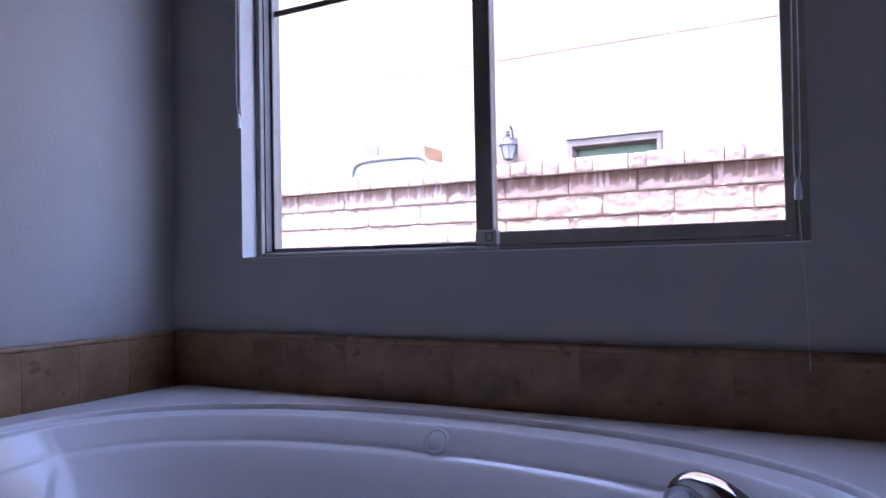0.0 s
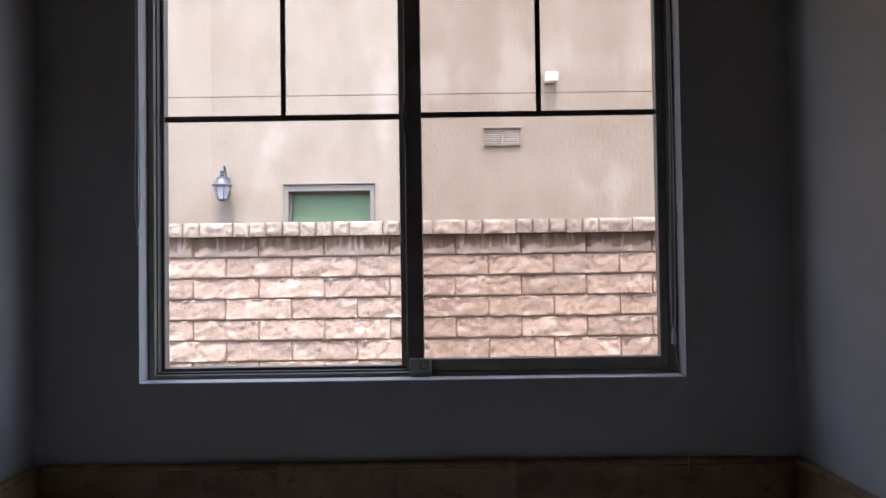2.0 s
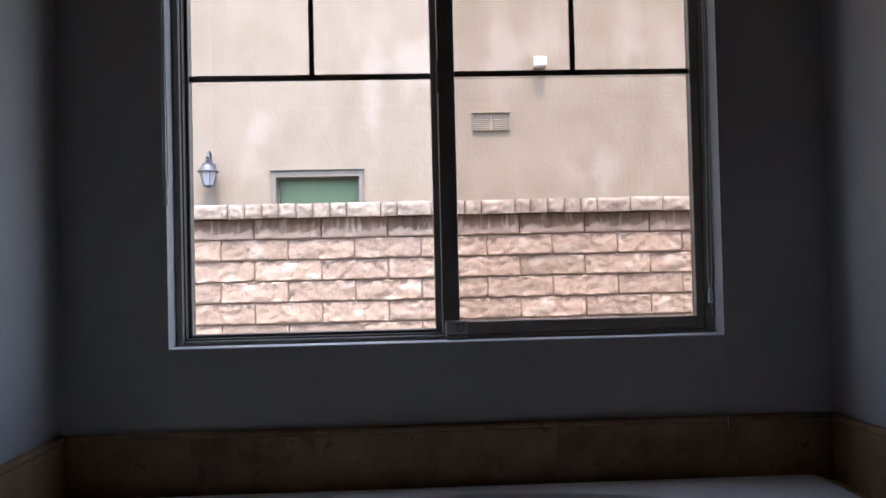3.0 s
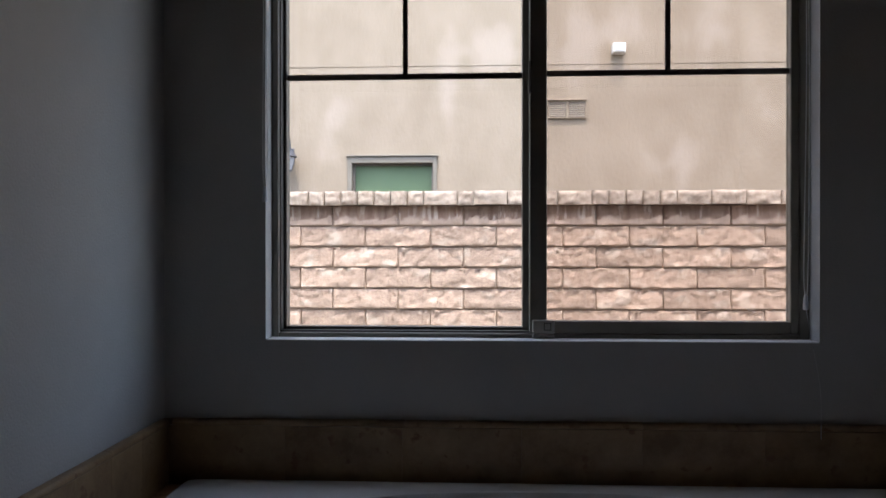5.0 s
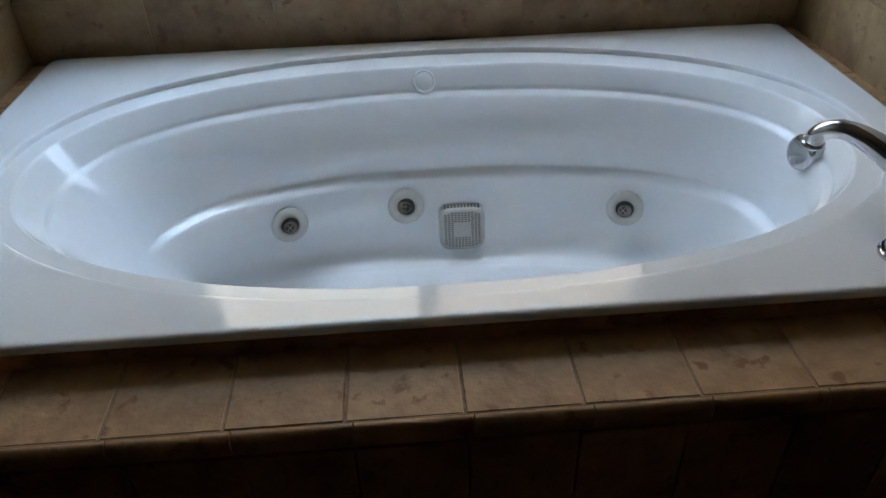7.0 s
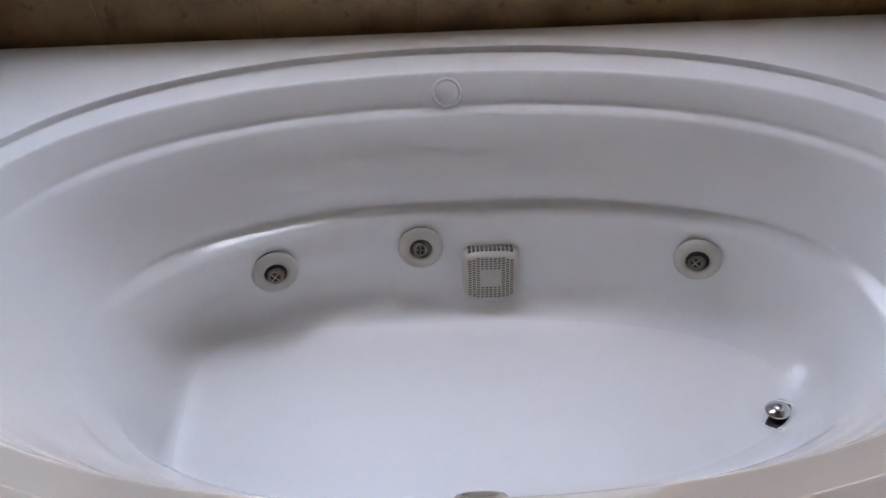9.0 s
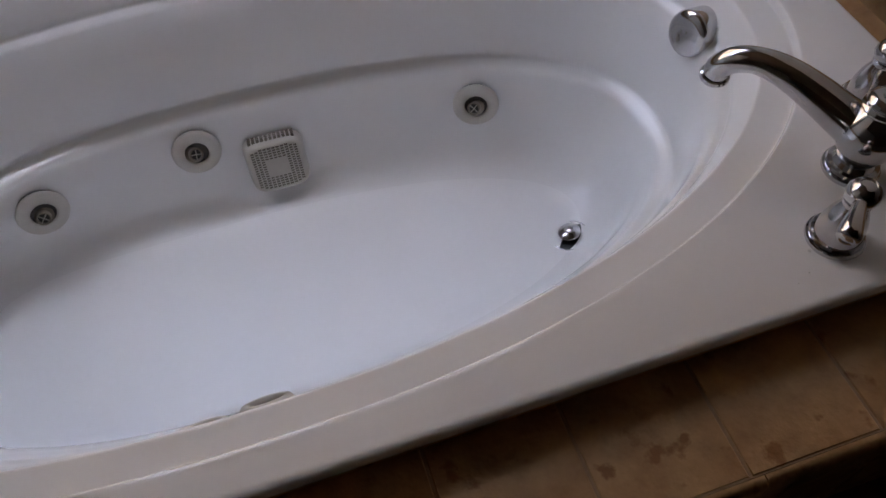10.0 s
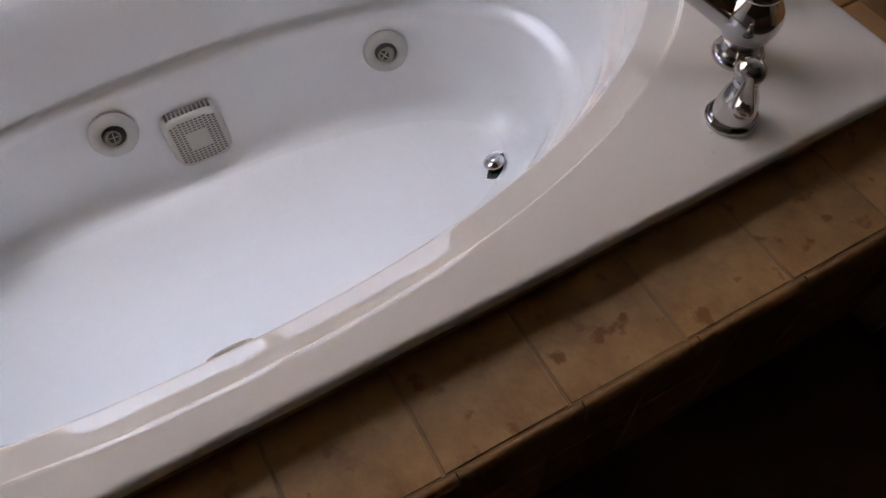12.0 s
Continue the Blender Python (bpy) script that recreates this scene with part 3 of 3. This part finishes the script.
H1, SP, H2 = (1.571, -1.026), (1.650, -0.944), (1.736, -0.853)
faucet_handle(*H1, 0, radians(-138))
faucet_handle(*H2, 0, radians(42))

spout = holder("tub_spout", "polished chrome arched tub spout", "tub spout", at=(*SP, 0.5486))
part("escutcheon", lathe(bmesh.new(), [(0.0, 0.0), (0.033, 0.0), (0.034, 0.003), (0.0335, 0.006), (0.0305, 0.007), (0.0315, 0.010), (0.030, 0.013), (0.025, 0.015), (0.022, 0.022)], seg=40), CHROME, spout, smooth=True)
part("body", lathe(bmesh.new(), [(0.021, 0.018), (0.024, 0.026), (0.0315, 0.040), (0.0370, 0.055), (0.0380, 0.066), (0.0350, 0.079), (0.0285, 0.089), (0.0225, 0.095), (0.0205, 0.098), (0.0, 0.099)], seg=40), CHROME, spout, smooth=True)
part("finial", lathe(bmesh.new(), [(0.0205, 0.0975), (0.0255, 0.0995), (0.0260, 0.1020), (0.0235, 0.1045), (0.0225, 0.1065), (0.0235, 0.1090), (0.0215, 0.1130), (0.0150, 0.1165), (0.0105, 0.1170), (0.0090, 0.1160), (0.0045, 0.1185), (0.0, 0.1190)], seg=32), CHROME, spout, smooth=True)
sd = Vector((-0.69, 0.72, 0)).normalized()
arm = [sd * d + Vector((0, 0, z)) for d, z in ((0.004, 0.056), (0.038, 0.074), (0.074, 0.093), (0.110, 0.108), (0.143, 0.113), (0.167, 0.106), (0.181, 0.092), (0.184, 0.080))]
part("arm", tube(bmesh.new(), curve(arm, 6), [0.027 - 0.0115 * min(1, i / 24) for i in range(43)], 24), CHROME, spout, smooth=True)
part("spout_lip", lathe(bmesh.new(), [(0.0, 0.0), (0.0172, 0.0), (0.0185, 0.003), (0.0175, 0.006), (0.015, 0.007)], Matrix.Translation(sd * 0.1845 + Vector((0, 0, 0.073))) @ Matrix.Rotation(radians(8), 4, "X"), 32), CHROME, spout, smooth=True)

# dried white drips beside the front handle
for dx, dy, dr in ((1.536, -1.032, 0.0022), (1.519, -1.057, 0.0018), (1.500, -1.065, 0.0016)):
    drip = thing("paint_drip", lathe(bmesh.new(), [(dr, 0.0), (dr * 0.9, 0.0006), (dr * 0.5, 0.0011), (0.0, 0.0013)], seg=12), WHITEP, "tiny dried white drip on the tub deck", "drip", smooth=True, group="drips on the tub deck")
    drip.location = (dx, dy, 0.5490)

# ---- tiled deck round the tub ----
LEDGE_Z, LEDGE_Y, SIDE_Z = 0.501, -1.225, 0.530
deck = holder("tub_deck", "tan stone-look tiled deck and step round the tub", "tiled deck", kind="structure", at=(0.9, -1.1, 0))
DO = Vector((0.9, -1.1, 0))


def dpart(name, bm, material, label="", smooth=False):
    for v in bm.verts:
        v.co -= DO
    return part(name, bm, material, deck, label, smooth)


for a in ((0.010, 1.82, -1.0885, -1.0745, 0.485, 0.5335), (0.010, 0.022, -1.0744, -0.06, 0.5, 0.5335), (1.808, 1.82, -1.0744, -0.06, 0.5, 0.5335)):
    dpart("riser", boxes(a), TILE, "tiled kerb under the tub lip")
for a in ((-0.0735, 1.8985, -1.1990, -1.085, 0.001, LEDGE_Z - 0.0008), (-0.0735, 1.8985, -1.2256, -1.1991, 0.486, LEDGE_Z - 0.0009), (-0.0735, -0.004, -1.0849, -0.001, 0.001, SIDE_Z - 0.010),
          (1.834, 1.8985, -1.0849, -0.001, 0.001, SIDE_Z - 0.010), (-0.0039, 1.8339, -0.030, -0.001, 0.001, 0.53)):
    dpart("core", boxes(a), BED, "tan grout bed")

# ---- outside ----
thing("ground", boxes((-400, 400, WT + 0.001, 900, -0.3, -0.1)), GROUND, "bare gravelly yard between the houses", "ground", kind="structure")

HY = 4.55
house = holder("neighbour_house", "beige stucco house across the yard wall", "house", at=(0, HY, -0.1))
HO = Vector((0, HY, -0.1))


def hpart(name, bm, material, label="", parent=None, smooth=False):
    for v in bm.verts:
        v.co -= HO
    return part(name, bm, material, parent or house, label, smooth)


hpart("wall", boxes((-9, -0.353, HY, HY + 0.25, -0.1, 2.712), (0.358, 4.6, HY, HY + 0.25, -0.1, 2.712), (-0.353, 0.358, HY, HY + 0.25, -0.1, 1.0), (-0.353, 0.358, HY, HY + 0.25, 1.873, 2.712),
                    (-9, 4.6, HY + 0.007, HY + 0.25, 2.712, 2.720), (-9, 4.6, HY, HY + 0.25, 2.720, 5.6)), STUCCO, "beige sand-finish stucco with a control joint")
hpart("roof", boxes((-9.3, 4.9, HY - 0.02, HY + 6, 5.6, 5.7)), ROOFM, "tan roof edge")
trim = hpart("window_trim", boxes((-0.395, -0.353, HY - 0.03, HY - 0.001, 0.95, 1.930), (0.358, 0.393, HY - 0.03, HY - 0.001, 0.95, 1.930),
                                  (-0.353, 0.358, HY - 0.03, HY - 0.001, 1.873, 1.930), (-0.353, 0.358, HY - 0.03, HY - 0.001, 0.95, 1.0), bev=0.004), TRIMG, "grey-tan stucco window surround")
hw = hpart("window_frame", boxes((-0.352, -0.332, HY + 0.02, HY + 0.07, 1.001, 1.872), (0.342, 0.357, HY + 0.02, HY + 0.07, 1.001, 1.872), (-0.332, 0.342, HY + 0.02, HY + 0.07, 1.856, 1.872), (-0.332, 0.342, HY + 0.02, HY + 0.07, 1.001, 1.02)), MUNTIN, "dark bronze frame")
hpart("window_shade", boxes((-0.333, 0.343, HY + 0.055, HY + 0.065, 1.015, 1.858)), GREEN, "drawn green shade behind the glass", hw)
hpart("trim_cap", boxes((-0.403, 0.402, HY - 0.045, HY - 0.001, 1.931, 1.943), bev=0.003), TRIMG, "", trim)

# wall lantern
LX, LZ = -0.900, 1.800
lan = holder("wall_lantern", "blue-grey metal coach lantern with clear glass on the stucco", "wall lamp", at=(LX, HY - 0.1285, LZ))
lan.scale = (0.80, 0.85, 0.80)
part("cap", lathe(bmesh.new(), [(0.070, 0.150), (0.108, 0.148), (0.110, 0.156), (0.100, 0.166), (0.080, 0.186), (0.064, 0.212), (0.058, 0.228), (0.060, 0.234), (0.040, 0.244), (0.020, 0.250), (0.0, 0.252)], seg=16), LANTERN, lan, smooth=True)
part("glass_body", lathe(bmesh.new(), [(0.050, 0.006), (0.066, 0.060), (0.080, 0.110), (0.084, 0.149)], seg=6), PALEG, lan, "pale glass panes")
for k in range(6):
    a = 2 * math.pi * k / 6
    part("rib", tube(bmesh.new(), [(r * math.cos(a), r * math.sin(a), z) for r, z in ((0.051, 0.004), (0.067, 0.060), (0.081, 0.110), (0.085, 0.150))], 0.005, 5), LANTERN, lan)
part("base_ring", lathe(bmesh.new(), [(0, -0.018), (0.020, -0.015), (0.050, -0.002), (0.055, 0.004), (0.052, 0.010), (0, 0.010)], seg=16), LANTERN, lan, smooth=True)
part("finial", lathe(bmesh.new(), [(0.018, 0.250), (0.024, 0.258), (0.024, 0.280), (0.014, 0.290), (0.026, 0.305), (0.022, 0.320), (0, 0.328)], seg=12), LANTERN, lan, smooth=True)
part("arm", tube(bmesh.new(), curve([(0, 0.0, 0.318), (0, 0.045, 0.375), (0, 0.11, 0.335), (0, 0.135, 0.22), (0, 0.149, 0.18)], 5), 0.011, 8), LANTERN, lan, smooth=True)
part("back_plate", boxes((-0.045, 0.045, 0.130, 0.149, 0.08, 0.26), bev=0.006), LANTERN, lan)

# wall vent
vent = holder("wall_vent", "rectangular beige louvred vent set in the stucco", "vent", at=(1.520, HY - 0.0195, 2.325))
vent.scale = (0.89, 1, 0.79)
part("frame", boxes((-0.185, 0.185, -0.004, 0.019, 0.082, 0.098), (-0.185, 0.185, -0.004, 0.019, -0.09, -0.076), (-0.185, -0.172, -0.004, 0.019, -0.076, 0.082), (0.172, 0.185, -0.004, 0.019, -0.076, 0.082), (-0.012, 0.012, -0.004, 0.019, -0.076, 0.082)), STUCCO, vent)
part("backing", boxes((-0.171, 0.171, 0.010, 0.0185, -0.075, 0.081)), TRIMG, vent)
part("shade_lip", boxes((-0.190, 0.190, -0.022, 0.019, 0.0985, 0.106), bev=0.002), STUCCO, vent)
for k in range(7):
    for x0, x1 in ((-0.171, -0.013), (0.013, 0.171)):
        bm = boxes((x0, x1, -0.008, 0.010, -0.0022, 0.0022))
        bmesh.ops.rotate(bm, verts=bm.verts, cent=(0, 0, 0), matrix=Matrix.Rotation(radians(-35), 3, "X"))
        bmesh.ops.translate(bm, verts=bm.verts, vec=(0, 0, -0.066 + 0.0225 * k))
        part("slat", bm, VENTM, vent)

# small white box light under the eave line
fl = holder("wall_light", "small white square box light on the stucco", "wall light", at=(1.953, HY, 2.836))
fl.scale = (0.93, 0.93, 0.86)
part("housing", boxes((-0.058, 0.058, -0.10, -0.001, -0.045, 0.05), bev=0.006), WHITEP, fl)
part("lens", boxes((-0.045, 0.045, -0.104, -0.0995, -0.035, 0.03)), TASSEL, fl)

# hooded metal cabinet and board behind the yard wall
hood = holder("metal_cabinet", "silver rounded metal hood standing behind the block wall", "cabinet", at=(-1.71, 3.98, -0.26))
hood.scale = (0.95, 1, 1.01)
prof = curve([(-0.41, 0, 1.78), (-0.405, 0, 1.92), (-0.36, 0, 2.00), (-0.25, 0, 2.03), (0.0, 0, 2.035), (0.25, 0, 2.03), (0.36, 0, 2.0), (0.405, 0, 1.92), (0.41, 0, 1.78)], 5)


def slab(points, y0, y1):
    bm = bmesh.new()
    a = [bm.verts.new((p.x, y0, p.z)) for p in points]
    b = [bm.verts.new((p.x, y1, p.z)) for p in points]
    bm.faces.new(a)
    bm.faces.new(b[::-1])
    for i in range(len(a)):
        j = (i + 1) % len(a)
        bm.faces.new((a[i], b[i], b[j], a[j]))
    return bm


part("hood", slab(prof, -0.22, 0.22), SILVER, hood, smooth=True)
part("trim_bow", tube(bmesh.new(), [Vector((p.x * 1.01, -0.225, p.z + 0.004)) for p in prof], 0.020, 8), TRIMG, hood, "dark edge moulding", smooth=True)
part("body", boxes((-0.40, 0.40, -0.21, 0.21, 0.16, 1.779), bev=0.01), SILVER, hood)
crate = holder("cardboard_box", "open tan cardboard box standing behind the silver cabinet", "box", at=(-1.94, 4.25, -0.1))


def sloped(x0, x1, top0, top1, y0, y1):
    return slab([Vector((x0, 0, 0.0)), Vector((x1, 0, 0.0)), Vector((x1, 0, top1)), Vector((x0, 0, top0))], y0, y1)


part("front_panel", sloped(-0.26, 0.344, 2.085, 2.050, -0.12, -0.105), PALEB, crate, "front panel, pale colour standing in for bright light")
part("side_panel", boxes((0.345, 0.360, -0.12, 0.199, 0.0, 2.047)), PLY, crate, "brown cardboard side")
part("back_panel", sloped(-0.26, 0.36, 2.095, 2.047, 0.20, 0.215), PLY, crate)
part("flap", sloped(-0.265, -0.12, 2.105, 2.098, -0.135, -0.1205), MUNTIN, crate, "dark folded corner")

# ---- pieces: deck tiles, splash tiles, wall blocks ----


def tile_mesh(name, sx, sy, sz, material, bev=0.0015):
    bm = bmesh.new()
    box(bm, -sx / 2, sx / 2, -sy / 2, sy / 2, -sz, 0, 0)
    top = [e for e in bm.edges if all(v.co.z > -1e-6 for v in e.verts)]
    bmesh.ops.bevel(bm, geom=top, offset=bev, segments=1, affect="EDGES")
    return finish(name, bm, material)


def lay(name, me, parent, m):
    ob = new(name, me)
    ob.parent = parent
    ob.matrix_basis = Matrix.Translation(-parent.location) @ m
    return ob


PITCH = 0.1512
front = tile_mesh("tile", PITCH - 0.003, 0.139, 0.0096, TILE)
j0 = 1.0585 - PITCH * 8
for k in range(14):
    x0 = max(j0 + PITCH * k, -0.0735)
    x1 = min(j0 + PITCH * (k + 1), 1.8985)
    if x1 - x0 < 0.02:
        continue
    me = front if x1 - x0 > PITCH - 0.001 else tile_mesh("tile", x1 - x0 - 0.003, 0.139, 0.0096, TILE)
    lay("tile", me, deck, pose((x0 + x1) / 2, LEDGE_Y + 0.0705, LEDGE_Z + 0.0004 * ((k * 7) % 3)))


def nose_mesh(w):
    """A rounded edge tile: quarter round in front, flat behind."""
    pts = [(0, 0)] + [(-0.002 - 0.010 * math.sin(a), -0.013 + 0.013 * math.cos(a)) for a in [math.pi / 2 * i / 6 for i in range(7)]] + [(-0.012, -0.030), (0.028, -0.030), (0.028, -0.0105), (0, -0.0105)]
    bm = bmesh.new()
    a = [bm.verts.new((-w / 2, y, z)) for y, z in pts]
    b = [bm.verts.new((w / 2, y, z)) for y, z in pts]
    bm.faces.new(a)
    bm.faces.new(b[::-1])
    for i in range(len(a)):
        j = (i + 1) % len(a)
        bm.faces.new((a[i], b[i], b[j], a[j]))
    return finish("edge_tile", bm, TILE, True, 50)


nose = nose_mesh(PITCH - 0.0004)
for k in range(14):
    lay("edge_tile", nose, deck, pose(j0 + 0.006 + PITCH * (k + 0.5) + 0.0008 * k, LEDGE_Y - 0.001, LEDGE_Z - 0.0008))
face = tile_mesh("tile", PITCH - 0.003, 0.2, 0.0045, TILE)
for k in range(14):
    for r in range(2):
        lay("tile", face, deck, pose(j0 + 0.006 + PITCH * (k + 0.5), -1.2040, 0.10 + 0.2035 * r + 0.018, 90, 0, 0))
# rows along the side walls
side = tile_mesh("tile", 0.058, PITCH - 0.003, 0.0096, TILE)
for k in range(7):
    for x in (-0.028, 1.8585):
        lay("tile", side, deck, pose(x, -0.102 - PITCH * k, SIDE_Z + 0.0003 * (k % 2)))

# splash: one row of tiles with a rounded top on the three walls
splash = holder("backsplash", "tan stone-look tile splash round the tub alcove", "backsplash", kind="structure", at=(0.9, -0.02, 0.55))
SPZ = 0.698


def splash_tile(w, h):
    bm = bmesh.new()
    box(bm, -w / 2, w / 2, -h / 2, h / 2, -0.0145, 0, 0)
    top = [e for e in bm.edges if all(v.co.z > -1e-6 for v in e.verts)]
    bmesh.ops.bevel(bm, geom=top, offset=0.0003, segments=1, affect="EDGES")
    return finish("tile", bm, SPLASH)


WIDE = 0.3055
stb, sts = splash_tile(WIDE - 0.0003, 0.1545), splash_tile(PITCH - 0.0003, 0.1565)
bedm = boxes((XL + 0.0002, XR - 0.0002, -0.0075, -0.0002, 0.545, SPZ - 0.002), (XL + 0.0002, XL + 0.0075, -1.3, -0.0075, 0.521, SPZ - 0.002), (XR - 0.0075, XR - 0.0002, -1.3, -0.0075, 0.521, SPZ - 0.002))
for v in bedm.verts:
    v.co -= Vector((0.9, -0.02, 0.55))
part("grout_bed", bedm, GROUT, splash)
for k in range(7):
    x0, x1 = XL + 0.02 + WIDE * k, min(XL + 0.02 + WIDE * (k + 1), XR - 0.02)
    if x1 - x0 < 0.02:
        continue
    me = stb if x1 - x0 > WIDE - 0.001 else splash_tile(x1 - x0 - 0.0003, 0.1545)
    lay("tile", me, splash, pose((x0 + x1) / 2, -0.021, SPZ - 0.09275, 90, 0, 0))
for k in range(8):
    for x, rz in ((XL + 0.0205, 90), (XR - 0.0205, -90)):
        lay("tile", sts, splash, pose(x, -0.099 - PITCH * k, SPZ - 0.09375, 90, 0, rz))


def bull_mesh(w):
    pts = [(0.0, 0.0), (0.0, -0.015), (-0.020, -0.015), (-0.0225, -0.012), (-0.0225, -0.006), (-0.019, -0.001), (-0.014, 0.0)]
    bm = bmesh.new()
    a = [bm.verts.new((-w / 2, y, z)) for y, z in pts]
    b = [bm.verts.new((w / 2, y, z)) for y, z in pts]
    bm.faces.new(a)
    bm.faces.new(b[::-1])
    for i in range(len(a)):
        j = (i + 1) % len(a)
        bm.faces.new((a[i], b[i], b[j], a[j]))
    return finish("trim_tile", bm, SPLASH, True, 50)


bull_w, bull_s = bull_mesh(0.202), bull_mesh(PITCH - 0.0005)
for k in range(9):
    lay("trim_tile", bull_w, splash, pose(XL + 0.13 + 0.2025 * k, -0.0003, SPZ + 0.0004 * (k % 3)))
for k in range(8):
    lay("trim_tile", bull_s, splash, pose(XL + 0.0003, -0.10 - PITCH * k, SPZ + 0.0003 * (k % 2), 0, 0, 90))
    lay("trim_tile", bull_s, splash, pose(XR - 0.0003, -0.10 - PITCH * k, SPZ + 0.0003 * (k % 2), 0, 0, -90))

# yard wall of split-face blocks
BY, BP, BC, BTOP = 2.60, 0.400, 0.1268, 1.398
yard = holder("block_wall", "pinkish tan split-face block wall with a rough cap course", "block wall", kind="structure", at=(0.0, BY, -0.1))
core = boxes((-5.2, 5.6, BY + 0.0045, BY + 0.16, -0.1, BTOP - 0.002))
for v in core.verts:
    v.co -= Vector((0, BY, -0.1))
part("mortar_core", core, MORTAR, yard)


def block_mesh(w, h, seed, depth, material=BLOCK, nx=28, nz=12):
    """A block with a rough split face on its -y side."""
    US = [0.0, 0.004 / w, 0.010 / w] + [i / (nx - 4) for i in range(1, nx - 4)] + [1 - 0.010 / w, 1 - 0.004 / w, 1.0]
    VS = [0.0, 0.004 / h, 0.010 / h] + [j / (nz - 4) for j in range(1, nz - 4)] + [1 - 0.010 / h, 1 - 0.004 / h, 1.0]
    bm = bmesh.new()
    g = []
    for i in range(nx + 1):
        col = []
        for j in range(nz + 1):
            u, v = US[i], VS[j]
            edge = min(u * w, (1 - u) * w, v * h, (1 - v) * h)
            bulge = 1 - math.exp(-edge / 0.0024)
            n1 = noise.noise(Vector((u * w * 9 + seed * 7.1, v * h * 14, seed * 3.3)))
            n2 = noise.noise(Vector((u * w * 30 + seed, v * h * 40, seed * 1.7)))
            lower = 0.012 * (0.5 - v)
            n3 = noise.noise(Vector((u * w * 70 + seed * 2.3, v * h * 75, seed * 5.1)))
            y = -bulge * (depth + 0.008 * n1 + 0.008 * n2 + 0.012 * n3 + lower)
            col.append(bm.verts.new(((u - 0.5) * w, y, (v - 0.5) * h)))
        g.append(col)
    for i in range(nx):
        for j in range(nz):
            bm.faces.new((g[i][j], g[i + 1][j], g[i + 1][j + 1], g[i][j + 1]))
    rim_loop = [g[i][0] for i in range(nx + 1)] + [g[nx][j] for j in range(1, nz + 1)] + [g[i][nz] for i in range(nx - 1, -1, -1)] + [g[0][j] for j in range(nz - 1, 0, -1)]
    back = [bm.verts.new((v.co.x, 0.02, v.co.z)) for v in rim_loop]
    for i in range(len(rim_loop)):
        j = (i + 1) % len(rim_loop)
        bm.faces.new((rim_loop[j], rim_loop[i], back[i], back[j]))
    return finish("block", bm, material, True, 80)


rnd = random.Random(5)
stock = [block_mesh(BP - 0.002, BC - 0.002, s, 0.011) for s in range(12)]
cap_shaded = [block_mesh(BP - 0.0025, BC - 0.0025, s + 30, 0.012, SHADED_STAINED) for s in range(6)]
for c in range(12):
    z = BTOP - BC * (c + 0.5)
    off = 0.062 + (0 if c % 2 else BP / 2)
    for k in range(-7, 8):
        x = off + BP * (k + 0.5)
        if x < -2.9 or x > 3.3:
            continue
        lay("block", rnd.choice(stock if c else cap_shaded), yard, pose(x, BY + 0.002 + rnd.uniform(-0.003, 0.003), z))


def cap_mesh(w, seed):
    bm = bmesh.new()
    nx, nz, d, h = 8, 6, 0.235, 0.082
    g = []
    for i in range(nx + 1):
        col = []
        for j in range(nz + 1):
            u, v = i / nx, j / nz
            edge = min(u * w, (1 - u) * w, v * h + 0.008, (1 - v) * h + 0.004)
            y = -(1 - math.exp(-edge / 0.006)) * (0.014 + 0.012 * noise.noise(Vector((u * w * 22 + seed * 5.3, v * h * 26, seed))) + 0.008 * noise.noise(Vector((u * w * 60 + seed, v * h * 60, seed * 2.1))))
            col.append(bm.verts.new(((u - 0.5) * w, y, (v - 1) * h + (0.006 * noise.noise(Vector((u * w * 35 + seed * 3.7, 0, seed))) if v > 0.99 else 0))))
        g.append(col)
    for i in range(nx):
        for j in range(nz):
            bm.faces.new((g[i][j], g[i + 1][j], g[i + 1][j + 1], g[i][j + 1]))
    loop = [g[i][0] for i in range(nx + 1)] + [g[nx][j] for j in range(1, nz + 1)] + [g[i][nz] for i in range(nx - 1, -1, -1)] + [g[0][j] for j in range(nz - 1, 0, -1)]
    back = [bm.verts.new((v.co.x, d, v.co.z)) for v in loop]
    for i in range(len(loop)):
        j = (i + 1) % len(loop)
        bm.faces.new((loop[j], loop[i], back[i], back[j]))
    bm.faces.new(back)
    return finish("cap_block", bm, CAPM, True, 60)


caps = {w: [cap_mesh(0.1007 * w - 0.005, s + 20 * w) for s in range(6)] for w in (1, 2)}
x = -2.9
while x < 3.3:
    w = rnd.choice((1, 1, 1, 2))
    lay("cap_block", rnd.choice(caps[w]), yard, pose(x + 0.05035 * w, BY - 0.052 + rnd.uniform(-0.002, 0.002), 1.480 + rnd.uniform(-0.002, 0.002)))
    x += 0.1007 * w
